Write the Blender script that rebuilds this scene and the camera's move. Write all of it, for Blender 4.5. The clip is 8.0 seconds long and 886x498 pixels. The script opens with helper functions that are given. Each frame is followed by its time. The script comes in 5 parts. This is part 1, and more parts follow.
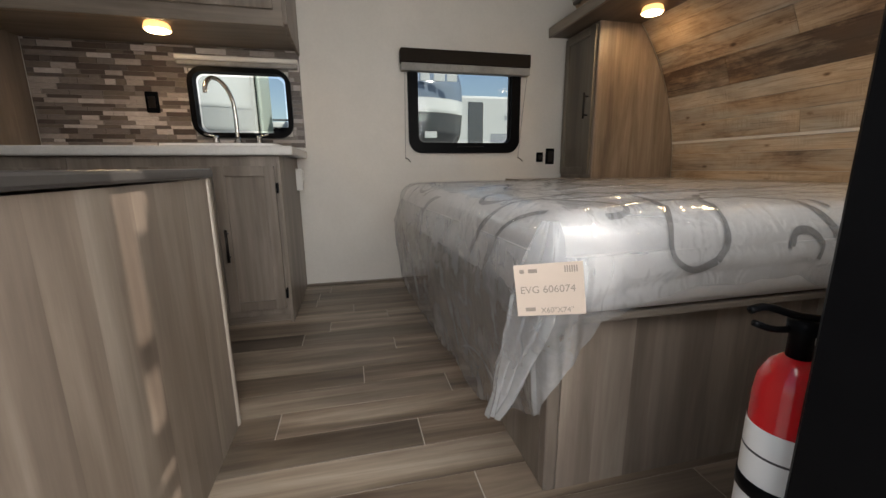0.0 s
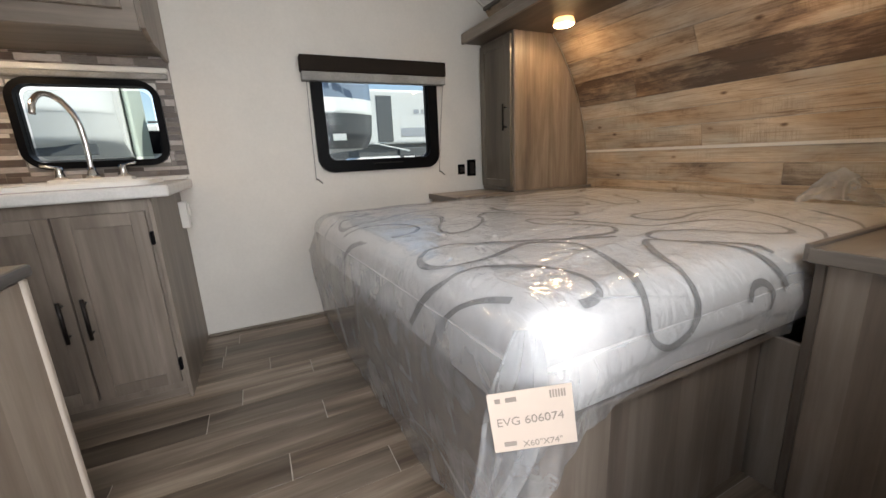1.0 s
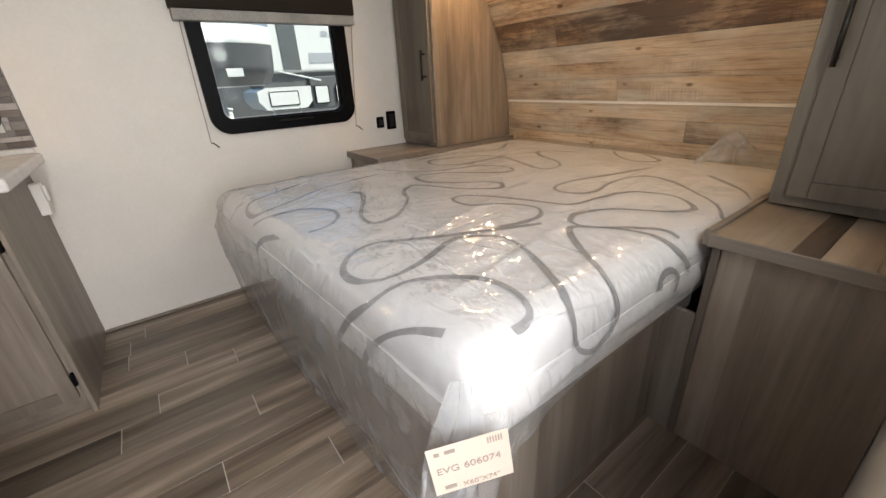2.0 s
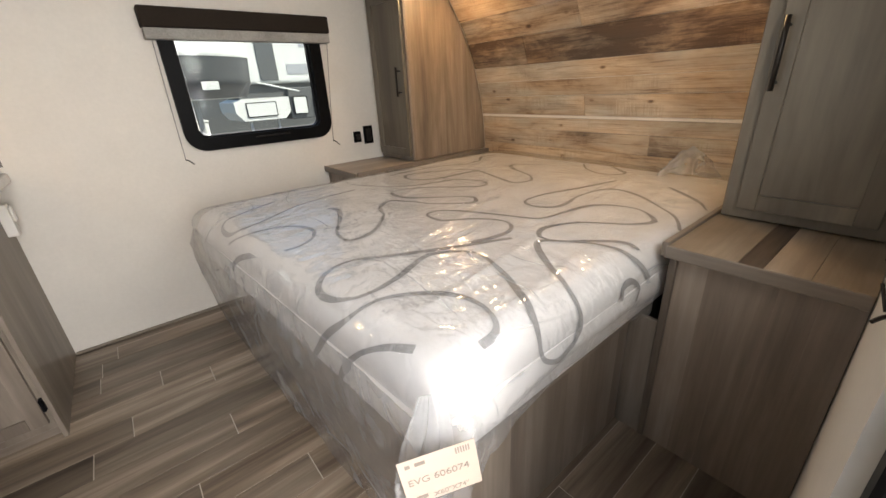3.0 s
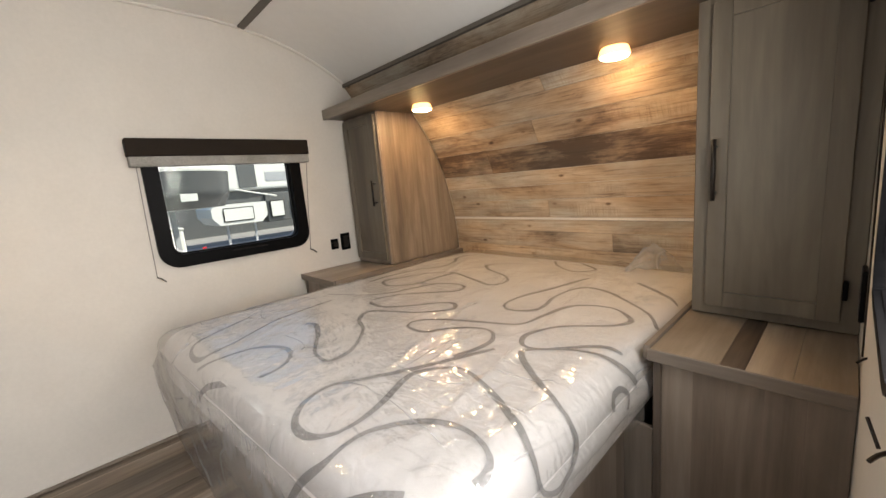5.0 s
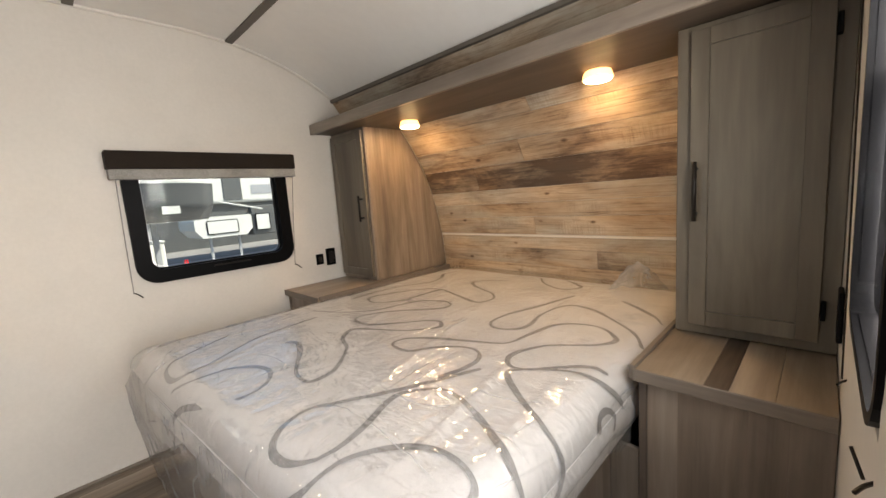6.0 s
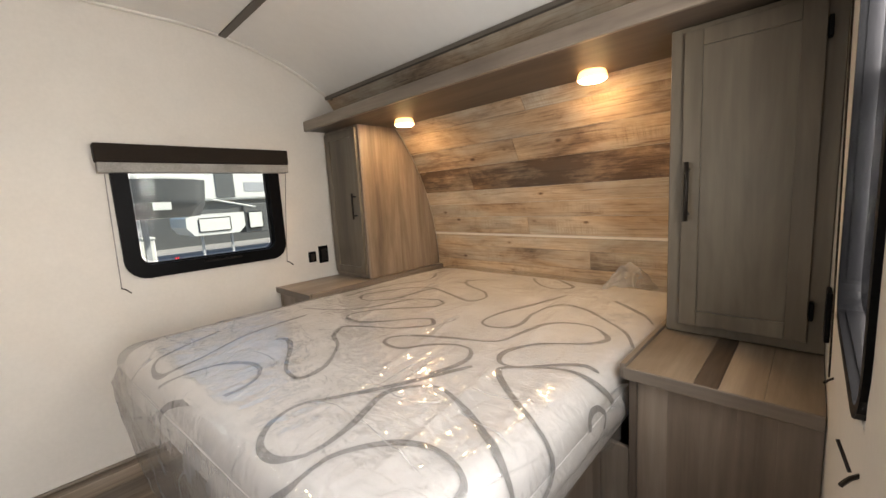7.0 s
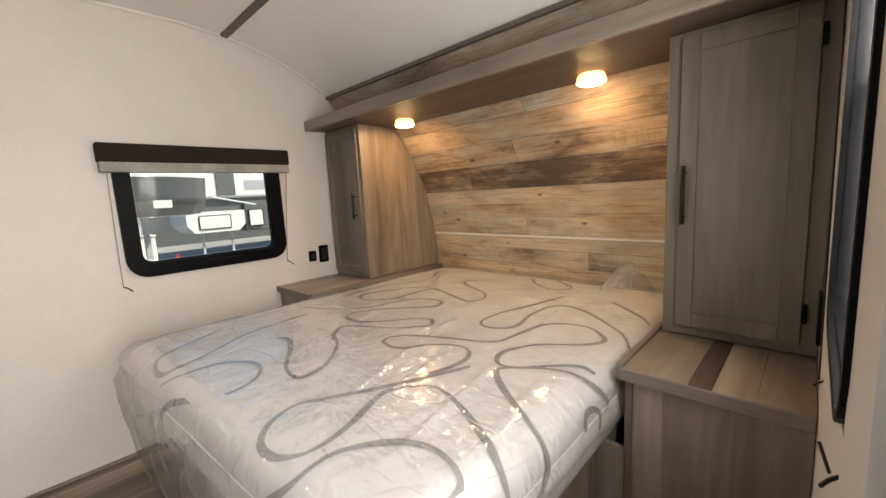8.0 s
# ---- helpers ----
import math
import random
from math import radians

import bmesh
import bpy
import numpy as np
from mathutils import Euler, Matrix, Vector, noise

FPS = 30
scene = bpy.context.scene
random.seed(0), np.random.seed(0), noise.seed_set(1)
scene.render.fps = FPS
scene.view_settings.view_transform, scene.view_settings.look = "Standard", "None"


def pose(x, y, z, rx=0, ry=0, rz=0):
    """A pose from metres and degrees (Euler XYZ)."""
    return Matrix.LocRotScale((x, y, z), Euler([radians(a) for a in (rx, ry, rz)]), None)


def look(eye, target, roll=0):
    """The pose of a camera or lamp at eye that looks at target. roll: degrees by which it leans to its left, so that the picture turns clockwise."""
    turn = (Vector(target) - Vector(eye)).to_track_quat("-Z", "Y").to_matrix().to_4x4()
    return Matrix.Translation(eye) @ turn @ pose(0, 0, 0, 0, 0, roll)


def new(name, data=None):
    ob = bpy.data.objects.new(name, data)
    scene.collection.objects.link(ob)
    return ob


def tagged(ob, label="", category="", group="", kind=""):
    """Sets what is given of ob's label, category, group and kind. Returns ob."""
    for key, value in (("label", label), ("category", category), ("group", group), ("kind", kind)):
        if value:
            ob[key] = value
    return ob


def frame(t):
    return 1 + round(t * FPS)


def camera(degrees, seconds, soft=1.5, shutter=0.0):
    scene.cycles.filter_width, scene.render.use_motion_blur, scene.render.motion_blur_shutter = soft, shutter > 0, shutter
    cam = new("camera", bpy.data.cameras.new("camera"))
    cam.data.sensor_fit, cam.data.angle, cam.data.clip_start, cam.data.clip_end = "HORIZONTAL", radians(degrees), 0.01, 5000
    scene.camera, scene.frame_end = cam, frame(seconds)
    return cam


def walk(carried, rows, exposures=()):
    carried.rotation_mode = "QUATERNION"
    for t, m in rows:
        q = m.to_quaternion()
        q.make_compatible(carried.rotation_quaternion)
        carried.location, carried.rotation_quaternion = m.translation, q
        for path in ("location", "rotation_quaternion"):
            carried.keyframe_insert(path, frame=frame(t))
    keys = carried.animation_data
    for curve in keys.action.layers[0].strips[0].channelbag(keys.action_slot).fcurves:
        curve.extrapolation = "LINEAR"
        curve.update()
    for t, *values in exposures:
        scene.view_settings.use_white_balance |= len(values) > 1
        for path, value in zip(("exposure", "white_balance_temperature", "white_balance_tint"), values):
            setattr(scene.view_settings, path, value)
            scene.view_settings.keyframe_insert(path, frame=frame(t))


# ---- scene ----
cam = camera(97.5, 8.0)
PATH = [
    (0, (0.413, -0.243, 0.745), (0.855, 1.663, 0.33), -0.5),
    (0.5, (0.41, -0.132, 0.84), (1.063, 1.708, 0.405), -1.5),
    (1, (0.44, -0.021, 0.898), (1.268, 1.738, 0.43), -2.7),
    (1.5, (0.484, 0.07, 0.988), (1.46, 1.686, 0.327), -3.1),
    (1.7, (0.494, 0.069, 1.02), (1.512, 1.622, 0.276), -3.0),
    (2.8, (0.508, 0.036, 1.056), (1.649, 1.442, 0.208), -2.8),
    (3, (0.508, 0.029, 1.07), (1.662, 1.468, 0.295), -3.1),
    (3.5, (0.503, 0.03, 1.091), (1.693, 1.519, 0.484), -3.4),
    (4, (0.503, 0.022, 1.122), (1.739, 1.522, 0.654), -4.0),
    (4.5, (0.506, 0.035, 1.129), (1.805, 1.504, 0.735), -4.7),
    (6, (0.522, 0.046, 1.142), (1.93, 1.44, 0.87), -4.2),
    (6.5, (0.523, 0.047, 1.132), (1.946, 1.425, 0.861), -3.6),
    (7, (0.526, 0.046, 1.13), (1.956, 1.418, 0.86), -3.4),
    (7.5, (0.523, 0.039, 1.135), (1.958, 1.406, 0.867), -3.2),
    (8, (0.52, 0.035, 1.14), (1.949, 1.407, 0.863), -3.1),
]
EXPOSURES = [(0, 0.70, 6900, 12), (0.5, 1.0, 6600, 12), (1, 1.26, 6600, 12), (3, 1.60, 7100, 13), (8, 1.66, 7300, 14)]
walk(cam, [(t, look(eye, target, roll)) for t, eye, target, roll in PATH], EXPOSURES)

SKY, SUN, PUCK = 0.11, 4.4, 42.0
DAY_DOOR, DAY_WIN, FILL_REAR, XR_LAMP = 24.0, 58.0, 3.0, -2.96

# ---- world, sun, exposure ----
world = bpy.data.worlds.new("sky_world")
scene.world = world
world.use_nodes = True
wn = world.node_tree.nodes
sky = wn.new("ShaderNodeTexSky")
sky.sky_type = "NISHITA"
sky.sun_disc = False
SUN_DIR = Vector((-1.12, 1.0, -1.85)).normalized()
sky.sun_elevation = math.asin(-SUN_DIR.z)
sky.sun_rotation = math.atan2(-SUN_DIR.x, -SUN_DIR.y)
wn["Background"].inputs["Strength"].default_value = SKY
world.node_tree.links.new(sky.outputs["Color"], wn["Background"].inputs["Color"])
sun = new("sun", bpy.data.lights.new("sun", "SUN"))
sun.data.energy = SUN
sun.data.angle = radians(0.5)
sun.data.color = (1.0, 0.95, 0.88)
sun.matrix_world = Matrix.Translation((4, -4, 6)) @ SUN_DIR.to_track_quat("-Z", "Y").to_matrix().to_4x4()

def day_lamp(name, x, y, z, w, h, facing, watts):
    """Sky light or added fill in an opening of the wall, facing along +y (1) or -y (-1)."""
    ob = new(name, bpy.data.lights.new(name, "AREA"))
    ob.data.shape, ob.data.size, ob.data.size_y = "RECTANGLE", w, h
    ob.data.energy, ob.data.color = watts, (0.96, 0.98, 1.0)
    ob.matrix_world = pose(x, y, z, 90 if facing > 0 else -90)
    return ob


door_lamp = day_lamp("doorway_daylight", 0.30, -0.80, 1.08, 0.80, 1.60, 1, DAY_DOOR)
door_lamp.matrix_world = pose(0.40, -0.62, 1.08, 64, 0, 52)
day_lamp("window_and_rear_fill", 1.20, -0.085, 1.24, 0.38, 0.62, 1, DAY_WIN)
# fill lamp added at the unseen rear end to brighten the room
rear_fill = day_lamp("window_and_rear_fill", XR_LAMP, 1.15, 1.17, 1.35, 0.62, 1, FILL_REAR)
rear_fill.matrix_world = pose(XR_LAMP, 1.15, 1.17, 90, 0, -90)

# ---- mesh helpers ----
BASE = {}


def box(bm, x0, x1, y0, y1, z0, z1, bevel=0.0, seg=1):
    vs = [bm.verts.new((x, y, z)) for x in (x0, x1) for y in (y0, y1) for z in (z0, z1)]
    fs = [bm.faces.new([vs[i] for i in q]) for q in ((0, 1, 3, 2), (4, 6, 7, 5), (0, 4, 5, 1), (2, 3, 7, 6), (0, 2, 6, 4), (1, 5, 7, 3))]
    if bevel:
        es = list({e for f in fs for e in f.edges})
        bmesh.ops.bevel(bm, geom=es, offset=bevel, segments=seg, affect="EDGES", profile=0.5)
    return bm


def boxm(*a, **k):
    return box(bmesh.new(), *a, **k)


def lathe(bm, profile, cx, cy, cz, axis="z", n=24):
    """Turn (radius, height) pairs round an axis through (cx, cy, cz)."""
    rings = []
    for r, h in profile:
        ring = []
        for i in range(n):
            a = 2 * math.pi * i / n
            u, v = r * math.cos(a), r * math.sin(a)
            p = {"z": (u, v, h), "y": (u, h, v), "x": (h, u, v)}[axis]
            ring.append(bm.verts.new((cx + p[0], cy + p[1], cz + p[2])))
        rings.append(ring)
    for a, b in zip(rings, rings[1:]):
        for i in range(n):
            bm.faces.new((a[i], a[(i + 1) % n], b[(i + 1) % n], b[i]))
    bm.faces.new(rings[0][::-1])
    bm.faces.new(rings[-1])
    return bm


def tube(bm, pts, r, n=8):
    """A round bar along points."""
    pts = [Vector(p) for p in pts]
    rings = []
    up = Vector((0.3, 0.2, 0.93))
    for i, p in enumerate(pts):
        d = (pts[min(i + 1, len(pts) - 1)] - pts[max(i - 1, 0)]).normalized()
        a = d.cross(up)
        if a.length < 0.05:
            a = d.cross(Vector((1, 0, 0)))
        a.normalize()
        b = d.cross(a)
        rings.append([bm.verts.new(p + r * (math.cos(t) * a + math.sin(t) * b)) for t in [2 * math.pi * k / n for k in range(n)]])
    for a, b in zip(rings, rings[1:]):
        for i in range(n):
            bm.faces.new((a[i], a[(i + 1) % n], b[(i + 1) % n], b[i]))
    bm.faces.new(rings[0][::-1])
    bm.faces.new(rings[-1])
    return bm


def smooth_line(pts, n=8, closed=False):
    """Catmull-Rom points through pts (tuples of any length)."""
    P = [Vector(p) for p in pts]
    out = []
    for i in range(len(P) - 1):
        p0, p1, p2, p3 = P[max(i - 1, 0)], P[i], P[i + 1], P[min(i + 2, len(P) - 1)]
        for k in range(n):
            t = k / n
            out.append(0.5 * (2 * p1 + (p2 - p0) * t + (2 * p0 - 5 * p1 + 4 * p2 - p3) * t * t + (3 * p1 - p0 - 3 * p2 + p3) * t ** 3))
    out.append(P[-1])
    return out


def rounded(cx, cz, w, h, r, n=6):
    out = []
    for sx, sz, a0 in ((1, 1, 0), (-1, 1, 90), (-1, -1, 180), (1, -1, 270)):
        for k in range(n + 1):
            a = radians(a0 + 90 * k / n)
            out.append((cx + sx * (w / 2 - r) + r * math.cos(a), cz + sz * (h / 2 - r) + r * math.sin(a)))
    return out


def ring_frame(bm, outer, inner, y0, y1):
    """A closed frame between two outlines in x-z, from y0 to y1."""
    n = len(outer)
    L = [[bm.verts.new((x, y, z)) for x, z in o] for o in (outer, inner) for y in (y0, y1)]
    o0, o1, i0, i1 = L
    for k in range(n):
        j = (k + 1) % n
        for a, b in ((o0, o1), (o1, i1), (i1, i0), (i0, o0)):
            bm.faces.new((a[k], a[j], b[j], b[k]))
    bmesh.ops.recalc_face_normals(bm, faces=bm.faces)
    return bm


def part(name, bm, mat, parent=None, label="", smooth=False, world=True, at=None):
    """Link a bmesh, given in world places, as one mesh object, under a parent if there is one."""
    off = BASE.get(parent.name, Vector()) if parent else Vector(at or (0, 0, 0))
    bmesh.ops.translate(bm, verts=bm.verts, vec=-off)
    me = bpy.data.meshes.new(name)
    bm.to_mesh(me)
    bm.free()
    if smooth:
        for p in me.polygons:
            p.use_smooth = True
    me.materials.append(mat)
    ob = new(name, me)
    if parent:
        ob.parent = parent
        BASE[ob.name] = off
    else:
        ob.location = off
        BASE[ob.name] = off
    return tagged(ob, label)


def thing(name, at, label, category, group="", kind=""):
    ob = new(name)
    ob.empty_display_size = 0.05
    ob.location = at
    BASE[ob.name] = Vector(at)
    return tagged(ob, label, category, group, kind)


# ---- materials ----
def node_mat(name):
    m = bpy.data.materials.new(name)
    m.use_nodes = True
    return m, m.node_tree.nodes, m.node_tree.links, m.node_tree.nodes["Principled BSDF"]


def ramp(ns, stops):
    r = ns.new("ShaderNodeValToRGB")
    els = r.color_ramp.elements
    while len(els) < len(stops):
        els.new(0.5)
    for e, (p, c) in zip(els, stops):
        e.position, e.color = p, (*c, 1)
    return r


def coords(ns, ls, scale, shift=True):
    tc = ns.new("ShaderNodeTexCoord")
    mp = ns.new("ShaderNodeMapping")
    mp.inputs["Scale"].default_value = scale
    ls.new(tc.outputs["Object"], mp.inputs["Vector"])
    if shift:
        oi = ns.new("ShaderNodeObjectInfo")
        mul = ns.new("ShaderNodeVectorMath")
        mul.operation = "SCALE"
        mul.inputs[0].default_value = (37.0, 21.0, 53.0)
        ls.new(oi.outputs["Random"], mul.inputs["Scale"])
        ls.new(mul.outputs["Vector"], mp.inputs["Location"])
    return mp


def tex_noise(ns, ls, vec, scale, detail=4, rough=0.55, dist=0.0):
    n = ns.new("ShaderNodeTexNoise")
    n.inputs["Scale"].default_value = scale
    n.inputs["Detail"].default_value = detail
    n.inputs["Roughness"].default_value = rough
    n.inputs["Distortion"].default_value = dist
    ls.new(vec.outputs[0], n.inputs["Vector"])
    return n


def mixc(ns, ls, a, b, fac, mode="MIX"):
    m = ns.new("ShaderNodeMix")
    m.data_type, m.blend_type = "RGBA", mode
    for sock, v in ((m.inputs["Factor"], fac), (m.inputs["A"], a), (m.inputs["B"], b)):
        if hasattr(v, "default_value"):
            ls.new(v, sock)
        elif isinstance(v, tuple):
            sock.default_value = (*v, 1)
        else:
            sock.default_value = v
    return m.outputs["Result"]


def bump(ns, ls, height, bsdf, strength=0.2, dist=0.002):
    b = ns.new("ShaderNodeBump")
    b.inputs["Strength"].default_value = strength
    b.inputs["Distance"].default_value = dist
    ls.new(height, b.inputs["Height"])
    ls.new(b.outputs["Normal"], bsdf.inputs["Normal"])
    return b


def wood(name, dark, mid, light, axis, rough=0.45, band=9.0, vary=0.25, contrast=1.0):
    """Printed wood grain along an axis, at two scales, each board differing by its random number."""
    m, ns, ls, bs = node_mat(name)
    long = {"x": (0.7, 1, 1), "y": (1, 0.7, 1), "z": (1, 1, 0.7)}[axis]
    sq = lambda k: tuple(k if v == 1 else k * 0.06 for v in long)
    broad = tex_noise(ns, ls, coords(ns, ls, sq(band)), 1.0, 5, 0.6, 0.6)
    fine = tex_noise(ns, ls, coords(ns, ls, sq(band * 9)), 1.0, 4, 0.6)
    r = ramp(ns, [(0.5 - 0.2 / contrast, dark), (0.5, mid), (0.5 + 0.2 / contrast, light)])
    ls.new(broad.outputs["Fac"], r.inputs["Fac"])
    fr = ramp(ns, [(0.3, (0.72, 0.70, 0.68)), (0.7, (1.1, 1.1, 1.1))])
    ls.new(fine.outputs["Fac"], fr.inputs["Fac"])
    col = mixc(ns, ls, r.outputs["Color"], fr.outputs["Color"], 0.5, "MULTIPLY")
    soft = tex_noise(ns, ls, coords(ns, ls, tuple(5.5 if v == 1 else 1.3 for v in long)), 1.0, 5, 0.6, 0.8)
    st = ramp(ns, [(0.34, (0.74, 0.72, 0.70)), (0.66, (1.16, 1.16, 1.16))])
    ls.new(soft.outputs["Fac"], st.inputs["Fac"])
    col = mixc(ns, ls, col, st.outputs["Color"], 0.9, "MULTIPLY")
    if vary:
        oi = ns.new("ShaderNodeObjectInfo")
        vr = ramp(ns, [(0.0, (1 - vary,) * 3), (1.0, (1 + vary,) * 3)])
        ls.new(oi.outputs["Random"], vr.inputs["Fac"])
        col = mixc(ns, ls, col, vr.outputs["Color"], 1.0, "MULTIPLY")
    ls.new(col, bs.inputs["Base Color"])
    bs.inputs["Roughness"].default_value = rough
    bump(ns, ls, fine.outputs["Fac"], bs, 0.12, 0.001)
    return m


def plain(name, color, rough=0.5, metal=0.0, grain=30.0, amount=0.12, bumpy=0.05, coat=0.0):
    m, ns, ls, bs = node_mat(name)
    n = tex_noise(ns, ls, coords(ns, ls, (1, 1, 1)), grain, 5)
    n2 = tex_noise(ns, ls, coords(ns, ls, (1, 1, 1)), grain * 0.08, 3)
    lo = tuple(c * (1 - amount) for c in color)
    hi = tuple(min(1, c * (1 + amount)) for c in color)
    r = ramp(ns, [(0.3, lo), (0.7, hi)])
    ad = ns.new("ShaderNodeMath")
    ad.operation = "ADD"
    ls.new(n.outputs["Fac"], ad.inputs[0])
    ls.new(n2.outputs["Fac"], ad.inputs[1])
    hf = ns.new("ShaderNodeMath")
    hf.operation = "MULTIPLY"
    hf.inputs[1].default_value = 0.5
    ls.new(ad.outputs[0], hf.inputs[0])
    ls.new(hf.outputs[0], r.inputs["Fac"])
    ls.new(r.outputs["Color"], bs.inputs["Base Color"])
    bs.inputs["Roughness"].default_value = rough
    bs.inputs["Metallic"].default_value = metal
    bs.inputs["Coat Weight"].default_value = coat
    if bumpy:
        bump(ns, ls, n.outputs["Fac"], bs, bumpy, 0.002)
    return m


def glow(name, color, strength):
    m, ns, ls, bs = node_mat(name)
    bs.inputs["Base Color"].default_value = (0.9, 0.85, 0.75, 1)
    bs.inputs["Emission Color"].default_value = (*color, 1)
    bs.inputs["Emission Strength"].default_value = strength
    return m


def clear(name, tint, gloss_rough, gloss_max, milk=0.0, bump_scale=0.0):
    """Thin clear sheet: lets light straight through, with a sheen by Fresnel and a little milkiness."""
    m, ns, ls, bs = node_mat(name)
    out = ns["Material Output"]
    tr = ns.new("ShaderNodeBsdfTransparent")
    tr.inputs["Color"].default_value = (*tint, 1)
    gl = ns.new("ShaderNodeBsdfGlossy")
    gl.inputs["Roughness"].default_value = gloss_rough
    fr = ns.new("ShaderNodeLayerWeight")
    fr.inputs["Blend"].default_value = 0.28
    mul = ns.new("ShaderNodeMath")
    mul.operation = "MULTIPLY_ADD"
    mul.inputs[1].default_value = gloss_max
    mul.inputs[2].default_value = 0.04 * gloss_max
    ls.new(fr.outputs["Facing"], mul.inputs[0])
    mx = ns.new("ShaderNodeMixShader")
    ls.new(mul.outputs[0], mx.inputs["Fac"])
    first = tr.outputs[0]
    if milk:
        df = ns.new("ShaderNodeBsdfDiffuse")
        df.inputs["Color"].default_value = (0.8, 0.81, 0.82, 1)
        tl = ns.new("ShaderNodeBsdfTranslucent")
        tl.inputs["Color"].default_value = (0.75, 0.76, 0.77, 1)
        half = ns.new("ShaderNodeMixShader")
        half.inputs["Fac"].default_value = 0.4
        ls.new(df.outputs[0], half.inputs[1])
        ls.new(tl.outputs[0], half.inputs[2])
        m2 = ns.new("ShaderNodeMixShader")
        cl = tex_noise(ns, ls, coords(ns, ls, (1, 1, 1)), 7.0, 5)
        cr = ns.new("ShaderNodeMapRange")
        cr.inputs["From Min"].default_value, cr.inputs["From Max"].default_value = 0.3, 0.7
        cr.inputs["To Min"].default_value, cr.inputs["To Max"].default_value = milk * 0.6, milk * 1.4
        ls.new(cl.outputs["Fac"], cr.inputs["Value"])
        fac = cr.outputs[0]
        # white lines along sharp creases, some runs only; reflected streaks are painted in with them
        for stretch, sc in (((2.6, 0.7, 1.2), 2.4), ((0.6, 2.9, 1.4), 2.0)):
            a = tex_noise(ns, ls, coords(ns, ls, stretch), sc, 1, 0.4, 0.15)
            g = tex_noise(ns, ls, coords(ns, ls, (1, 1, 1)), sc * 1.7, 2, 0.5)
            d = ns.new("ShaderNodeMath")
            d.operation = "SUBTRACT"
            d.inputs[1].default_value = 0.5
            ls.new(a.outputs["Fac"], d.inputs[0])
            e = ns.new("ShaderNodeMath")
            e.operation = "ABSOLUTE"
            ls.new(d.outputs[0], e.inputs[0])
            thin = ns.new("ShaderNodeMapRange")
            thin.inputs["From Min"].default_value, thin.inputs["From Max"].default_value = 0.0, 0.011
            thin.inputs["To Min"].default_value, thin.inputs["To Max"].default_value = 0.28, 0.0
            ls.new(e.outputs[0], thin.inputs["Value"])
            run = ns.new("ShaderNodeMapRange")
            run.inputs["From Min"].default_value, run.inputs["From Max"].default_value = 0.48, 0.64
            ls.new(g.outputs["Fac"], run.inputs["Value"])
            both = ns.new("ShaderNodeMath")
            both.operation = "MULTIPLY_ADD"
            ls.new(thin.outputs[0], both.inputs[0])
            ls.new(run.outputs[0], both.inputs[1])
            ls.new(fac, both.inputs[2])
            fac = both.outputs[0]
        ls.new(fac, m2.inputs["Fac"])
        ls.new(tr.outputs[0], m2.inputs[1])
        ls.new(half.outputs[0], m2.inputs[2])
        first = m2.outputs[0]
    ls.new(first, mx.inputs[1])
    ls.new(gl.outputs[0], mx.inputs[2])
    if bump_scale:
        heights = []
        for sc, stretch, amp in ((bump_scale, (1, 2.2, 1), 1.0), (bump_scale * 2.7, (2.2, 1, 1.3), 0.5), (bump_scale * 5, (1, 1.7, 1.2), 0.16)):
            a = tex_noise(ns, ls, coords(ns, ls, stretch), sc, 0.6, 0.4, 1.2)
            sb = ns.new("ShaderNodeMath")
            sb.operation = "SUBTRACT"
            sb.inputs[1].default_value = 0.5
            ls.new(a.outputs["Fac"], sb.inputs[0])
            rd = ns.new("ShaderNodeMath")
            rd.operation = "ABSOLUTE"
            ls.new(sb.outputs[0], rd.inputs[0])
            ml = ns.new("ShaderNodeMath")
            ml.operation = "MULTIPLY"
            ml.inputs[1].default_value = amp
            ls.new(rd.outputs[0], ml.inputs[0])
            heights.append(ml.outputs[0])
        ad = ns.new("ShaderNodeMath")
        ad.operation = "ADD"
        ls.new(heights[0], ad.inputs[0])
        ls.new(heights[1], ad.inputs[1])
        al = ns.new("ShaderNodeMath")
        al.operation = "ADD"
        ls.new(ad.outputs[0], al.inputs[0])
        ls.new(heights[2], al.inputs[1])
        b = ns.new("ShaderNodeBump")
        b.inputs["Strength"].default_value = 0.55
        b.inputs["Distance"].default_value = 0.016
        ls.new(al.outputs[0], b.inputs["Height"])
        for nd in (gl, fr):
            ls.new(b.outputs["Normal"], nd.inputs["Normal"])
    ls.new(mx.outputs[0], out.inputs["Surface"])
    return m


M_CAB = wood("grey_brown_laminate", (0.135, 0.108, 0.086), (0.20, 0.165, 0.135), (0.27, 0.23, 0.19), "z", 0.42, 8, 0.0)
M_CABY = wood("grey_brown_laminate_across", (0.135, 0.108, 0.086), (0.20, 0.165, 0.135), (0.27, 0.23, 0.19), "y", 0.42, 8, 0.0)
M_CABX = wood("grey_brown_laminate_along", (0.135, 0.108, 0.086), (0.20, 0.165, 0.135), (0.27, 0.23, 0.19), "x", 0.42, 8, 0.0)
M_DOOR = wood("taupe_door_laminate", (0.110, 0.090, 0.066), (0.140, 0.116, 0.086), (0.172, 0.145, 0.110), "z", 0.36, 6, 0.0)
M_BOARD = wood("grey_brown_laminate_upright_boards", (0.165, 0.13, 0.103), (0.25, 0.202, 0.163), (0.34, 0.285, 0.235), "z", 0.40, 7, 0.16, 1.1)
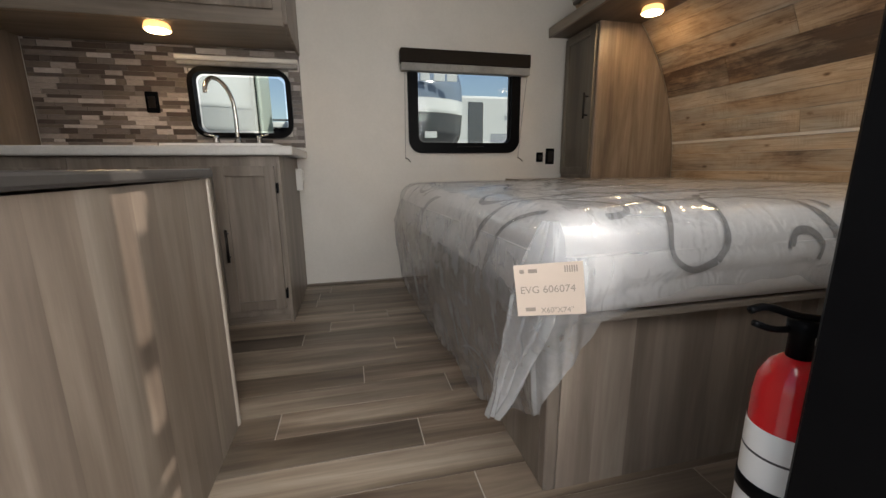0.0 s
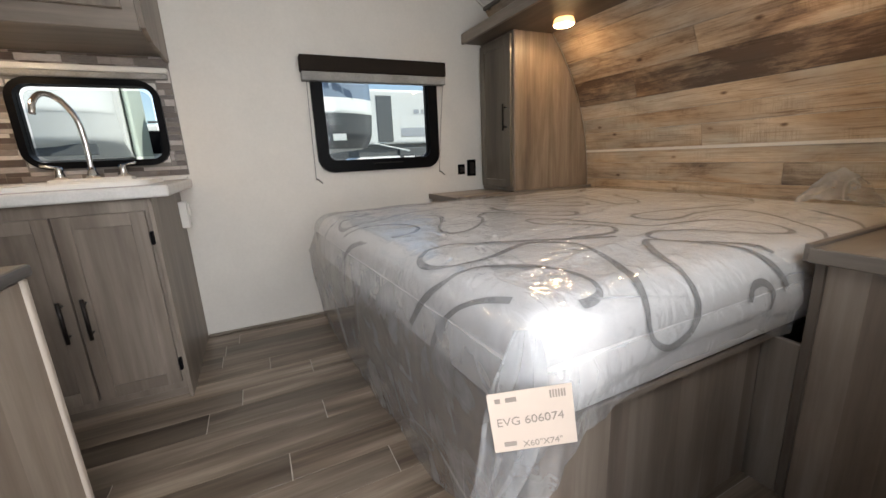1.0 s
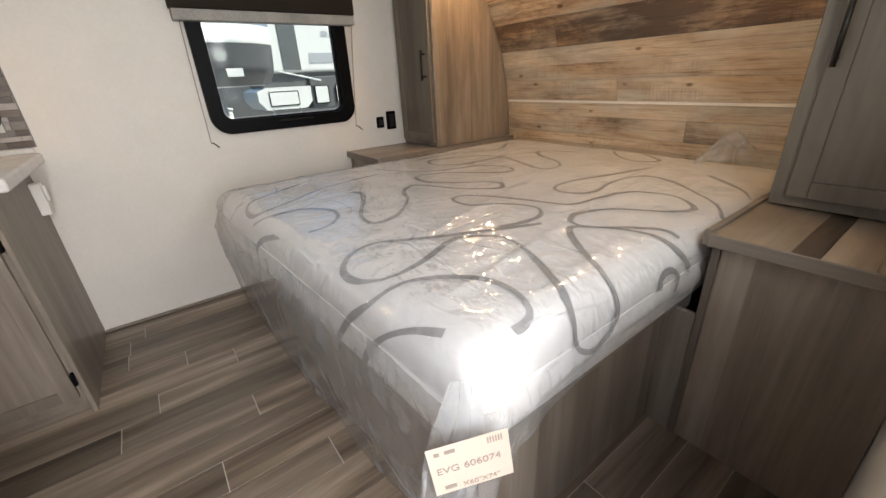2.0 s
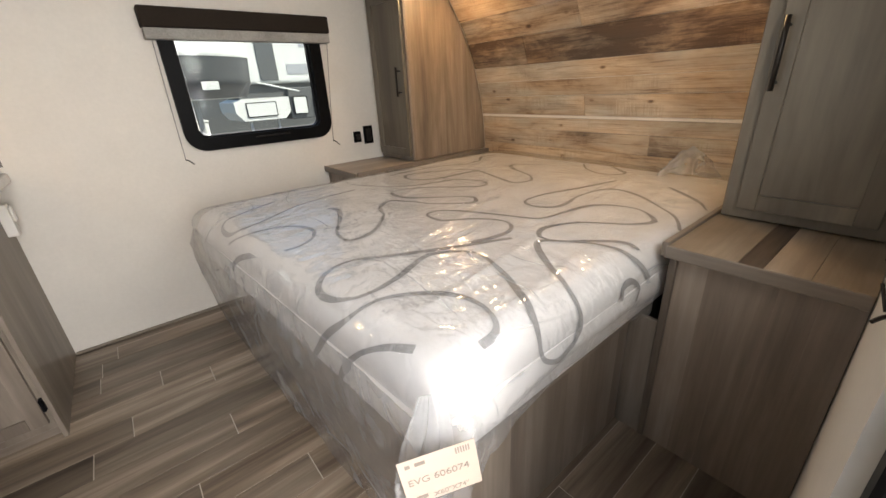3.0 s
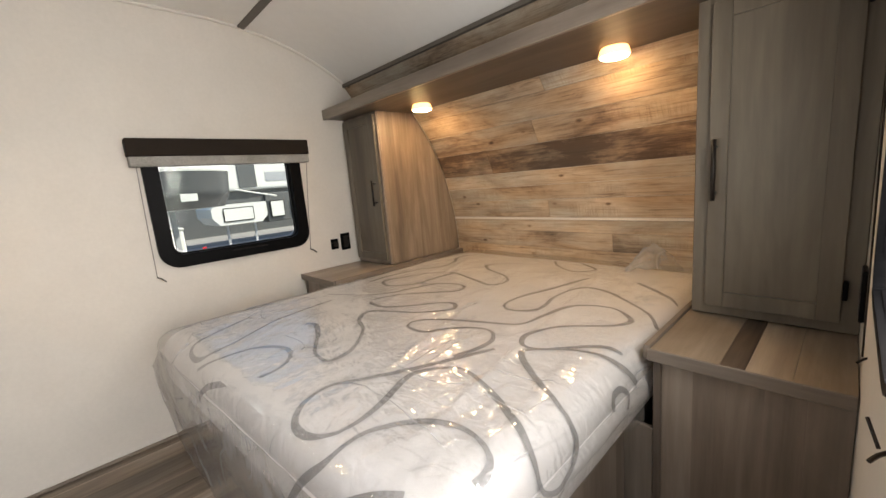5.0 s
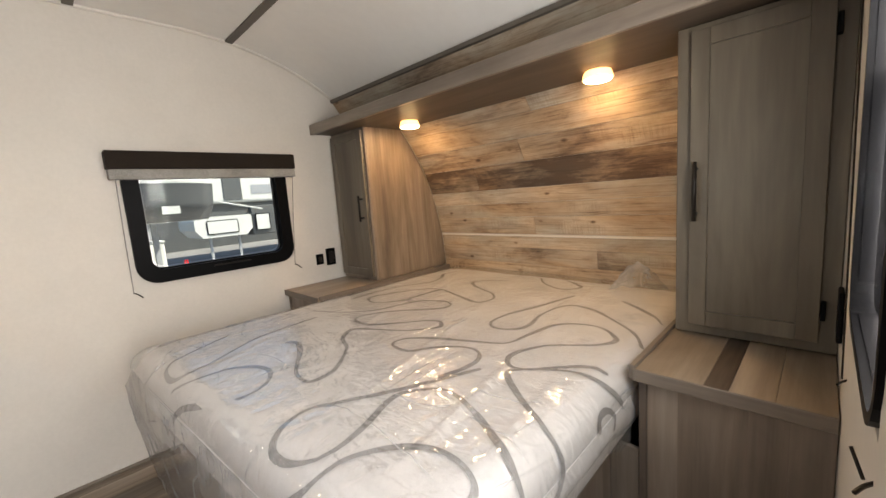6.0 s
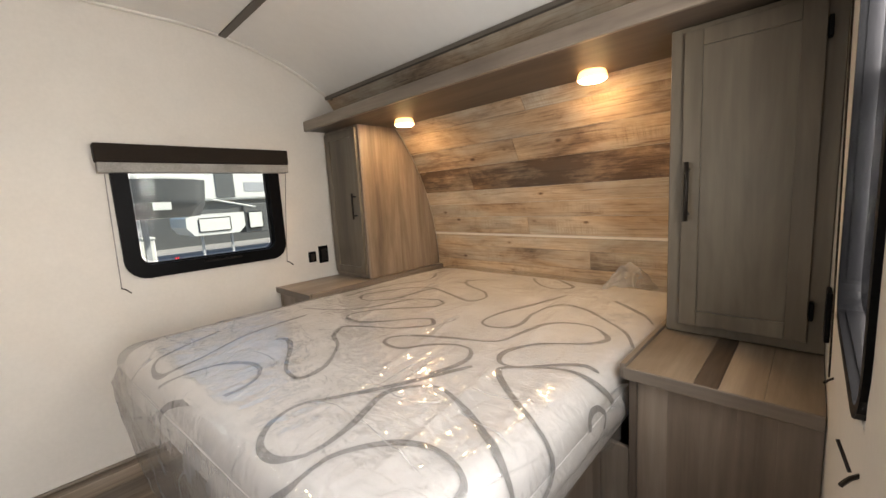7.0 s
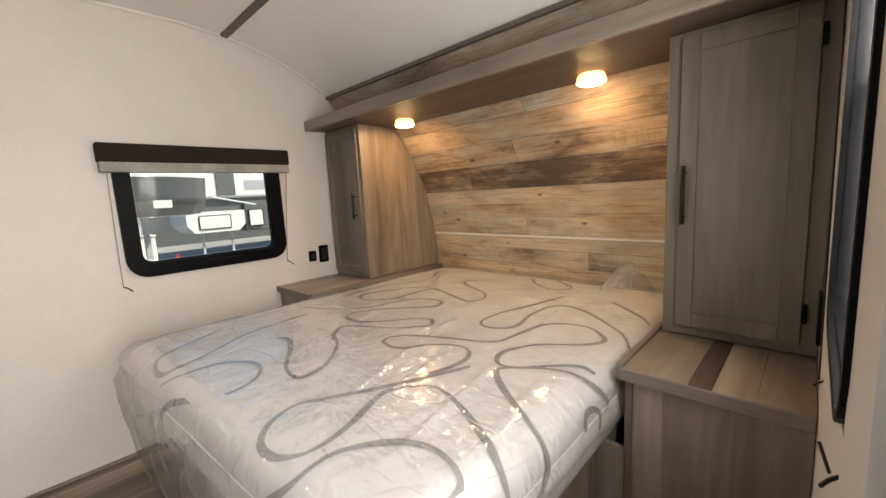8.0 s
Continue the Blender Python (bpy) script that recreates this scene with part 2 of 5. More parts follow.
M_OAK = wood("warm_oak_laminate", (0.15, 0.11, 0.077), (0.24, 0.185, 0.135), (0.32, 0.255, 0.195), "z", 0.4, 14, 0.0)
def weathered(name, shift=0.47, wear=1.0):
    """Barn-board print: long stains, thin grain lines, patches of saw marks, small knots; each board has its own tone."""
    m, ns, ls, bs = node_mat(name)
    long = tex_noise(ns, ls, coords(ns, ls, (7, 3.2, 10)), 1.0, 9, 0.68, 0.5)
    blot = tex_noise(ns, ls, coords(ns, ls, (4, 2.4, 9)), 1.0, 9, 0.66, 0.5)
    fine = tex_noise(ns, ls, coords(ns, ls, (60, 3.2, 190)), 1.0, 6, 0.68, 0.3)
    line = tex_noise(ns, ls, coords(ns, ls, (30, 2.2, 60)), 1.0, 5, 0.6, 1.4)
    saw = tex_noise(ns, ls, coords(ns, ls, (10, 230, 9)), 1.0, 3, 0.6)
    patch = tex_noise(ns, ls, coords(ns, ls, (3, 3.4, 11)), 1.0, 3, 0.5)
    oi = ns.new("ShaderNodeObjectInfo")

    def math_node(op, a, b):
        n = ns.new("ShaderNodeMath")
        n.operation = op
        for sock, v in zip(n.inputs, (a, b)):
            if isinstance(v, (int, float)):
                sock.default_value = v
            else:
                ls.new(v, sock)
        return n.outputs[0]

    tone = math_node("ADD", math_node("MULTIPLY", long.outputs["Fac"], 0.62), math_node("MULTIPLY", blot.outputs["Fac"], 0.74))
    tone = math_node("ADD", tone, math_node("MULTIPLY", oi.outputs["Random"], 0.22))
    tone = math_node("ADD", tone, math_node("MULTIPLY", fine.outputs["Fac"], 0.16))
    tone = math_node("SUBTRACT", tone, shift - 0.115)
    r = ramp(ns, [(0.25, (0.085, 0.054, 0.035)), (0.36, (0.225, 0.155, 0.102)), (0.46, (0.36, 0.275, 0.195)), (0.56, (0.43, 0.345, 0.255)), (0.78, (0.60, 0.50, 0.39))])
    ls.new(tone, r.inputs["Fac"])
    fr = ramp(ns, [(0.30, (0.55, 0.50, 0.45)), (0.50, (1.04, 1.04, 1.04))])
    ls.new(fine.outputs["Fac"], fr.inputs["Fac"])
    lr = ramp(ns, [(0.31, (0.36, 0.28, 0.22)), (0.41, (1.03, 1.03, 1.03))])
    ls.new(line.outputs["Fac"], lr.inputs["Fac"])
    sr = ramp(ns, [(0.42, (0.66, 0.62, 0.58)), (0.5, (1, 1, 1))])
    ls.new(saw.outputs["Fac"], sr.inputs["Fac"])
    pr = ramp(ns, [(0.54, (0, 0, 0)), (0.66, (1, 1, 1))])
    ls.new(patch.outputs["Fac"], pr.inputs["Fac"])
    vo = ns.new("ShaderNodeTexVoronoi")
    vo.inputs["Scale"].default_value = 1.0
    ls.new(coords(ns, ls, (5, 4.6, 9)).outputs[0], vo.inputs["Vector"])
    kd = math_node("ADD", vo.outputs["Distance"], math_node("MULTIPLY", blot.outputs["Fac"], 0.16))
    kr = ramp(ns, [(0.115, (0.20, 0.14, 0.10)), (0.148, (0.62, 0.54, 0.47)), (0.18, (1, 1, 1))])
    ls.new(kd, kr.inputs["Fac"])
    col = mixc(ns, ls, r.outputs["Color"], fr.outputs["Color"], 0.70, "MULTIPLY")
    col = mixc(ns, ls, col, lr.outputs["Color"], 0.8, "MULTIPLY")
    marks = mixc(ns, ls, (1.0, 1.0, 1.0), sr.outputs["Color"], pr.outputs["Color"])
    col = mixc(ns, ls, col, marks, 0.6, "MULTIPLY")
    col = mixc(ns, ls, col, kr.outputs["Color"], 0.9, "MULTIPLY")
    hue = tex_noise(ns, ls, coords(ns, ls, (3, 1.8, 7)), 1.0, 3, 0.5)
    hr = ramp(ns, [(0.36, (0.86, 0.96, 1.08)), (0.52, (1, 1, 1)), (0.66, (1.06, 0.98, 0.88))])
    ls.new(hue.outputs["Fac"], hr.inputs["Fac"])
    col = mixc(ns, ls, col, hr.outputs["Color"], 1.0, "MULTIPLY")
    ls.new(col, bs.inputs["Base Color"])
    bs.inputs["Roughness"].default_value = 0.48
    bump(ns, ls, fine.outputs["Fac"], bs, 0.2, 0.001)
    return m


M_PLANK = weathered("weathered_plank", 0.445)
# same weathered plank, toned down for the shade above the header
M_HEADER = weathered("shaded_header_board", 0.60)
# underside shade put into the colour: a darker grey-brown laminate for the soffit
M_SOFFIT = wood("shaded_soffit_laminate", (0.075, 0.055, 0.040), (0.105, 0.080, 0.060), (0.14, 0.11, 0.085), "y", 0.5, 8, 0.0)
M_PLANK_DARK = weathered("dark_weathered_plank", 0.57)
M_FLOOR = wood("wood_look_floor", (0.085, 0.061, 0.043), (0.205, 0.160, 0.119), (0.36, 0.30, 0.235), "x", 0.36, 11, 0.45, 1.15)
M_JOINT = plain("pale_floor_joint", (0.42, 0.38, 0.33), 0.7)
M_WALL = plain("off_white_wall_panel", (0.625, 0.59, 0.54), 0.60, grain=70, amount=0.045, bumpy=0.10)
M_CEIL = plain("white_ceiling_panel", (0.80, 0.79, 0.77), 0.55, grain=25, amount=0.03, bumpy=0.03)
# pale green holds the shade on the white trailer's side
M_SHADED_SIDE = plain("shaded_side_green", (0.50, 0.57, 0.50), 0.4, amount=0.05)
M_STRIP = plain("beige_corner_moulding", (0.36, 0.31, 0.26), 0.4, amount=0.04)
M_TRIM = plain("pale_trim", (0.72, 0.69, 0.64), 0.4, amount=0.04)
M_BLACK = plain("black_frame", (0.004, 0.004, 0.0045), 0.40, amount=0.2)
M_BLACK.node_tree.nodes["Principled BSDF"].inputs["Specular IOR Level"].default_value = 0.05
M_BRONZE = plain("dark_bronze_metal", (0.03, 0.026, 0.024), 0.35, 0.8)
M_VALANCE = plain("dark_brown_vinyl", (0.020, 0.0145, 0.011), 0.8, grain=90, bumpy=0.2)
M_VALANCE.node_tree.nodes["Principled BSDF"].inputs["Specular IOR Level"].default_value = 0.15
M_FABRIC = plain("grey_patterned_fabric", (0.27, 0.26, 0.245), 0.9, grain=160, amount=0.35, bumpy=0.3)
M_RIB = plain("brown_grey_rib", (0.11, 0.095, 0.08), 0.5)
M_COUNTER = plain("pale_laminate_counter", (0.60, 0.58, 0.55), 0.25, grain=140, amount=0.12)
M_DARKTOP = plain("charcoal_laminate_top", (0.05, 0.045, 0.042), 0.35, grain=80)
M_CHROME = plain("brushed_nickel", (0.62, 0.60, 0.57), 0.22, 1.0, amount=0.04)
M_MATT = plain("white_quilted_ticking", (0.80, 0.78, 0.76), 0.85, grain=120, amount=0.06, bumpy=0.3)
M_SWIRL = plain("grey_woven_pattern", (0.27, 0.262, 0.258), 0.8, grain=140, amount=0.2)
M_TAG = plain("buff_paper_label", (0.60, 0.49, 0.40), 0.7, amount=0.04)
M_PRINT = plain("faded_grey_print", (0.29, 0.24, 0.20), 0.6)
M_INK = plain("black_ink", (0.04, 0.035, 0.035), 0.6)
M_RED = plain("red_enamel", (0.55, 0.012, 0.016), 0.22, amount=0.06, bumpy=0.0, coat=0.5)
M_WHITE = plain("white_paper_label", (0.75, 0.74, 0.72), 0.5, amount=0.03)
M_YELLOW = plain("yellow_print", (0.75, 0.55, 0.05), 0.5)
M_PLASTIC = plain("white_plastic", (0.74, 0.72, 0.68), 0.35, amount=0.03)
M_LAMP = glow("warm_lamp_lens", (1.0, 0.68, 0.36), PUCK)
M_LAMP_SIDE = glow("warm_lamp_rim", (1.0, 0.50, 0.17), 1.1)
M_GLASS = clear("tinted_window_glass", (0.76, 0.79, 0.785), 0.02, 0.14)
M_GLASS_DARK = clear("dark_tinted_window_glass", (0.46, 0.465, 0.465), 0.02, 0.3)
M_WRAP = clear("clear_plastic_wrap", (0.97, 0.975, 0.98), 0.06, 0.66, 0.19, 4.5)
M_SKIRT = clear("cloudy_plastic_wrap", (0.93, 0.94, 0.95), 0.10, 0.55, 0.36, 5.0)
M_WHITEBODY = plain("white_gelcoat", (0.56, 0.58, 0.56), 0.3, amount=0.03, bumpy=0)
M_DARKBODY = plain("dark_slate_gelcoat", (0.15, 0.19, 0.24), 0.12, amount=0.06, bumpy=0)
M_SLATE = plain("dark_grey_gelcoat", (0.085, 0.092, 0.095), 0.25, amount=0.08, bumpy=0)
M_GREYBODY = plain("grey_skirt_metal", (0.30, 0.32, 0.34), 0.4, amount=0.06)
M_GROUND = plain("pale_asphalt", (0.19, 0.19, 0.185), 0.9, grain=3, amount=0.25, bumpy=0.3)
M_TYRE = plain("tyre_rubber", (0.02, 0.02, 0.02), 0.8)

M_GROUT = plain("grey_grout", (0.20, 0.18, 0.16), 0.8)


def mosaic():
    m, ns, ls, bs = node_mat("mosaic_strip")
    oi = ns.new("ShaderNodeObjectInfo")
    r = ramp(ns, [(0.0, (0.085, 0.066, 0.055)), (0.22, (0.15, 0.12, 0.10)), (0.42, (0.36, 0.315, 0.285)), (0.62, (0.19, 0.163, 0.148)), (0.80, (0.50, 0.455, 0.43)), (0.93, (0.11, 0.09, 0.08))])
    r.color_ramp.interpolation = "CONSTANT"
    ls.new(oi.outputs["Random"], r.inputs["Fac"])
    n = tex_noise(ns, ls, coords(ns, ls, (1, 1, 3)), 40, 4)
    v = ramp(ns, [(0.3, (0.82,) * 3), (0.7, (1.12,) * 3)])
    ls.new(n.outputs["Fac"], v.inputs["Fac"])
    ls.new(mixc(ns, ls, r.outputs["Color"], v.outputs["Color"], 1.0, "MULTIPLY"), bs.inputs["Base Color"])
    bs.inputs["Roughness"].default_value = 0.28
    return m


M_MOSAIC = mosaic()
M_SCREEN = clear("sun_mask_mesh", (0.52, 0.52, 0.52), 0.6, 0.0)

# ---- the shell ----
W, XR, TOP = 2.30, -2.9, 2.03
CX, CZ, CA, CB, CP = 1.05, 0.62, 1.42, 1.41, 2.15


def ceil_z(x):
    """Height of the ceiling, which bends down into the front wall."""
    if x <= CX:
        return TOP
    return CZ + CB * max(0.0, 1 - ((x - CX) / CA) ** CP) ** (1 / CP)


def front_x(z, inset=0.0):
    if z <= CZ:
        return CX + CA - inset
    return CX + CA * max(0.0, 1 - ((z - CZ) / CB) ** CP) ** (1 / CP) - inset


def side_wall(name, y0, y1, holes, label):
    """A long wall whose head follows the ceiling; holes are (x0, x1, z0, z1)."""
    bm = bmesh.new()
    xs = sorted({XR, 1.05, 1.3, 1.62,  *[v for h in holes for v in h[:2]]})
    zs = sorted({0.0, 1.9,  *[v for h in holes for v in h[2:]]})

    def panel(xa, xb, za, zb, za2=None, zb2=None):
        za2, zb2 = za if za2 is None else za2, zb if zb2 is None else zb2
        v = [[bm.verts.new((x, y, z)) for x, z in ((xa, za), (xb, za2), (xb, zb2), (xa, zb))] for y in (y0, y1)]
        bm.faces.new(v[0])
        bm.faces.new(v[1][::-1])
        for k in range(4):
            bm.faces.new((v[0][k], v[1][k], v[1][(k + 1) % 4], v[0][(k + 1) % 4]))

    for xa, xb in zip(xs, xs[1:]):
        for za, zb in zip(zs, zs[1:]):
            mx, mz = (xa + xb) / 2, (za + zb) / 2
            if not any(h[0] < mx < h[1] and h[2] < mz < h[3] for h in holes):
                panel(xa, xb, za, zb)
        panel(xa, xb, 1.9, ceil_z(xa), 1.9, ceil_z(xb))
    cuts = [1.62 + (CX + CA - 1.62) * (1 - (1 - k / 22) ** 2) for k in range(23)]
    for xa, xb in zip(cuts, cuts[1:]):
        panel(xa, xb, 0, ceil_z(xa), 0, ceil_z(xb))
    bmesh.ops.recalc_face_normals(bm, faces=bm.faces)
    ob = part(name, bm, M_WALL)
    return tagged(ob, label, "wall", kind="structure")


WIN1 = (0.84, 1.475, 0.885, 1.36)
WINK = (-0.408, 0.082, 0.938, 1.272)
WINN = (0.99, 1.44, 0.905, 1.57)
DOOR = (0.08, 0.83, 0.0, 1.90)
wall_far = side_wall("wall_far", W, W + 0.05, [WIN1, WINK], "off-white vinyl-covered side wall panel of a travel trailer")
NW = 0.004
wall_near = side_wall("wall_near", -0.06, NW, [WINN, DOOR], "off-white vinyl-covered side wall with the entry opening")
tagged(part("wall_skirting", boxm(XR, CX + CA, -0.04, W + 0.04, -0.75, -0.061), M_WALL), "plain closed underside skirting of the trailer", "wall", kind="structure")
# assumed opening out of view, cut for the rear fill lamp
REAR = (0.45, 1.85, 0.85, 1.50)
bm = bmesh.new()
for a, b, c, d in ((-0.05, W + 0.05, -0.06, REAR[2]), (-0.05, W + 0.05, REAR[3], TOP + 0.06), (-0.05, REAR[0], REAR[2], REAR[3]), (REAR[1], W + 0.05, REAR[2], REAR[3])):
    box(bm, XR - 0.05, XR, a, b, c, d)
tagged(part("wall_rear", bm, M_WALL), "plain off-white rear wall with an opening added for fill light", "wall", kind="structure")


def shell(name, za, zb, mat, label, cat, n=28, thick=0.05):
    """The bent skin between two heights on the curve."""
    bm = bmesh.new()
    pts = []
    for k in range(n + 1):
        z = za + (zb - za) * k / n
        pts.append((front_x(z), z))
    rows = []
    for d in (0, thick):
        rows.append([[bm.verts.new((x + d, y, z + d * 0.6)) for y in (-0.05, W + 0.05)] for x, z in pts])
    for r in rows:
        for a, b in zip(r, r[1:]):
            bm.faces.new((a[0], a[1], b[1], b[0]))
    for i in (0, 1):
        for k in range(n):
            bm.faces.new((rows[0][k][i], rows[0][k + 1][i], rows[1][k + 1][i], rows[1][k][i]))
    bmesh.ops.recalc_face_normals(bm, faces=bm.faces)
    return tagged(part(name, bm, mat, smooth=True), label, cat, kind="structure")


def ceiling():
    bm = bmesh.new()
    xs = [XR, -1.5, 0, CX] + [CX + (1.97 - CX) * k / 24 for k in range(1, 25)]
    lo = [[bm.verts.new((x, y, ceil_z(x))) for y in (-0.05, W + 0.05)] for x in xs]
    hi = [[bm.verts.new((x, y, ceil_z(x) + 0.06)) for y in (-0.05, W + 0.05)] for x in xs]
    for r in (lo, hi):
        for a, b in zip(r, r[1:]):
            bm.faces.new((a[0], a[1], b[1], b[0]))
    bmesh.ops.recalc_face_normals(bm, faces=bm.faces)
    return tagged(part("ceiling", bm, M_CEIL, smooth=True), "smooth white ceiling panels curving down to the front", "ceiling", kind="structure")


ceiling()
shell("wall_front", 0.0, ceil_z(1.97) , M_WALL, "curved front wall behind the plank headboard", "wall")
tagged(part("floor", boxm(XR, CX + CA, -0.05, W + 0.05, -0.06, -0.0022), M_JOINT), "wood-look plank floor in grey brown tones", "floor", kind="structure")
tagged(part("baseboard", boxm(0.104, 1.45, W - 0.018, W, 0.0, 0.012, 0.004), M_CABX), "grey brown wood-grain baseboard strip", "baseboard", kind="structure")
for x, w in ((1.325, 0.036), (0.72, 0.036)):
    bm = bmesh.new()
    a = math.atan2(ceil_z(x + 0.05) - ceil_z(x - 0.05), 0.1)
    box(bm, -w / 2, w / 2, 0, W, -0.010, 0.0, 0.002)
    bmesh.ops.transform(bm, matrix=Matrix.Translation((x, 0, ceil_z(x))) @ Matrix.Rotation(-a, 4, "Y"), verts=bm.verts)
    tagged(part("trim", bm, M_RIB), "brown grey batten strip across the ceiling", "trim", kind="structure")
for y in (W - 0.008, NW + 0.008):
    pts = [(x, y, ceil_z(x) - 0.006) for x in [XR + 0.01, 0, CX] + [CX + 0.05 * k for k in range(1, 18)]]
    tagged(part("trim", tube(bmesh.new(), pts, 0.007, 6), M_TRIM, smooth=True), "pale cove bead along the ceiling edge", "trim", kind="structure")

# ---- windows and door ----
def window(name, hole, yi, side, label, fw=0.05, proud=0.022, pane_y=0.02, bead=0.05):
    """A rounded black frame in a wall; side is +1 where the room lies towards -y."""
    x0, x1, z0, z1 = hole
    cx, cz, w, h = (x0 + x1) / 2, (z0 + z1) / 2, x1 - x0, z1 - z0
    t = thing(name, (cx, yi, z0), label, "window", kind="structure")
    out = rounded(cx, cz, w + 2 * fw, h + 2 * fw, 0.085)
    inn = rounded(cx, cz, w - 0.012, h - 0.012, 0.05)
    f = part("window_frame", ring_frame(bmesh.new(), out, inn, yi - side * proud, yi + side * 0.03), M_BLACK, t)
    inn2 = rounded(cx, cz, w - bead, h - bead, 0.04)
    part("glazing_bead", ring_frame(bmesh.new(), rounded(cx, cz, w - 0.010, h - 0.010, 0.05), inn2, yi + side * 0.004, yi + side * 0.034), M_BLACK, t)
    bm = bmesh.new()
    vs = [bm.verts.new((x, yi + side * pane_y, z)) for x, z in rounded(cx, cz, w - 0.04, h - 0.04, 0.04)]
    face = bm.faces.new(vs)
    ext = bmesh.ops.extrude_face_region(bm, geom=[face])
    bmesh.ops.translate(bm, verts=[v for v in ext["geom"] if isinstance(v, bmesh.types.BMVert)], vec=(0, side * 0.004, 0))
    p = part("pane", bm, M_GLASS if side > 0 else M_GLASS_DARK, t)
    p.visible_shadow = side < 0
    return t


win1 = window("window_1", WIN1, W, 1, "black-framed rounded trailer window over the bed", 0.055, bead=0.026)
part("latch", boxm(1.10, 1.28, W - 0.03, W - 0.018, 0.868, 0.876, 0.003), M_BRONZE, win1)
window("window_2", WINK, W, 1, "black-framed rounded window behind the kitchen sink", 0.022, 0.026, bead=0.016)
win3 = window("window_3", WINN, NW, -1, "black-framed rounded window beside the entry", 0.012, 0.005, bead=0.014)
# mesh sheets added to dim the sun, leaving one corner open for its patch
part("insect_screen", boxm(WINN[0], WINN[1], -0.056, -0.0555, WINN[2], 1.27), M_SCREEN, win3, "fine dark mesh added to mask the sun")
part("insect_screen", boxm(WINN[0], 1.26, -0.056, -0.0555, 1.2705, WINN[3]), M_SCREEN, win3, "fine dark mesh added to mask the sun")
part("meeting_rail", boxm(WINN[0], WINN[1], -0.055, -0.025, 1.265, 1.285, 0.003), M_BLACK, win3)


def valance(x0, x1, y0, y1, z0, z1, drop, label):
    t = thing("window_valance", ((x0 + x1) / 2, (y0 + y1) / 2, z0), label, "window shade")
    part("headrail", boxm(x0, x1, y0, y1, z0, z1, 0.006, 2), M_VALANCE, t)
    part("fabric_band", boxm(x0 + 0.004, x1 - 0.002, y0 + 0.006, y1 - 0.004, z0 - drop, z0 - 0.001, 0.004, 2), M_FABRIC, t, "grey patterned fabric hem")
    return t


valance(0.74, 1.575, 2.23, W - 0.001, 1.358, 1.437, 0.045, "dark brown pleated-shade valance with a grey fabric hem")
for x0, x1, name in ((0.768, 0.762, "shade_cord"), (1.568, 1.53, "shade_cord")):
    c = thing(name, (x1, W - 0.012, 0.80), "thin pale pull cord of the window shade", "cord", "shade cords")
    part("string", tube(bmesh.new(), smooth_line([(x0, W - 0.03, 1.31), ((x0 + x1) / 2, W - 0.012, 1.05), (x1, W - 0.008, 0.80)], 5), 0.0020, 5), M_FABRIC, c)
    part("anchor", tube(bmesh.new(), smooth_line([(x1, W - 0.002, 0.80), (x1 + 0.012, W - 0.014, 0.795), (x1 + 0.03, W - 0.02, 0.775)], 4), 0.003, 6), M_BRONZE, c)

for x0, x1, z, top in ((1.47, 1.462, 0.77, 1.62), (1.02, 1.0, 0.862, 0.88)):
    c = thing("shade_cord", (x1, 0.0, z), "thin pale pull cord of the window shade", "cord", "shade cords")
    part("string", tube(bmesh.new(), smooth_line([(x0, NW + 0.014, top), ((x0 + x1) / 2, NW + 0.010, (top + z) / 2), (x1, NW + 0.006, z)], 5), 0.0016, 5), M_BRONZE, c)
    part("anchor", tube(bmesh.new(), smooth_line([(x1, NW - 0.001, z), (x1 - 0.006, NW + 0.006, z - 0.003), (x1 - 0.016, NW + 0.012, z - 0.006)], 4), 0.002, 6), M_BRONZE, c)

# entry doorway; its leaf, out of view, hangs outwards on hinges at the front jamb
jamb = thing("door_1", (0.45, -0.03, 0.0), "black metal entry doorway with the door standing open", "door", kind="structure")
part("jamb", boxm(0.800, 0.845, -0.115, -0.008, 0.0, 1.92, 0.004), M_BLACK, jamb)
part("hinge_post", boxm(0.824, 0.845, -0.180, -0.1155, 0.0, 1.92, 0.003), M_BLACK, jamb)
part("jamb", boxm(0.065, 0.095, -0.075, -0.008, 0.0, 1.92, 0.004), M_BLACK, jamb)
part("head_jamb", boxm(0.096, 0.799, -0.075, -0.008, 1.885, 1.92, 0.003), M_BLACK, jamb)
# leaf angle and height chosen to keep sun off the entry cabinet
LEAF = Matrix.Translation((0.868, -0.274, 0)) @ Matrix.Rotation(radians(60), 4, "Z")
bm = boxm(-0.70, 0.0, -0.034, 0.0, 0.0, 2.10, 0.006, 2)
bmesh.ops.transform(bm, matrix=LEAF, verts=bm.verts)
part("leaf", bm, M_WHITEBODY, jamb, "white door leaf out of view, set to block the sun")
# blocks across the hinge gap, added to break the sun stripe into dashes
for z, h in ((0.30, 0.03), (0.95, 0.03), (1.40, 0.02), (1.485, 0.012), (1.55, 0.012), (1.59, 0.012), (1.745, 0.025)):
    part("hinge", boxm(0.846, 0.870, -0.274, -0.165, z, z + h, 0.003), M_BLACK, jamb)

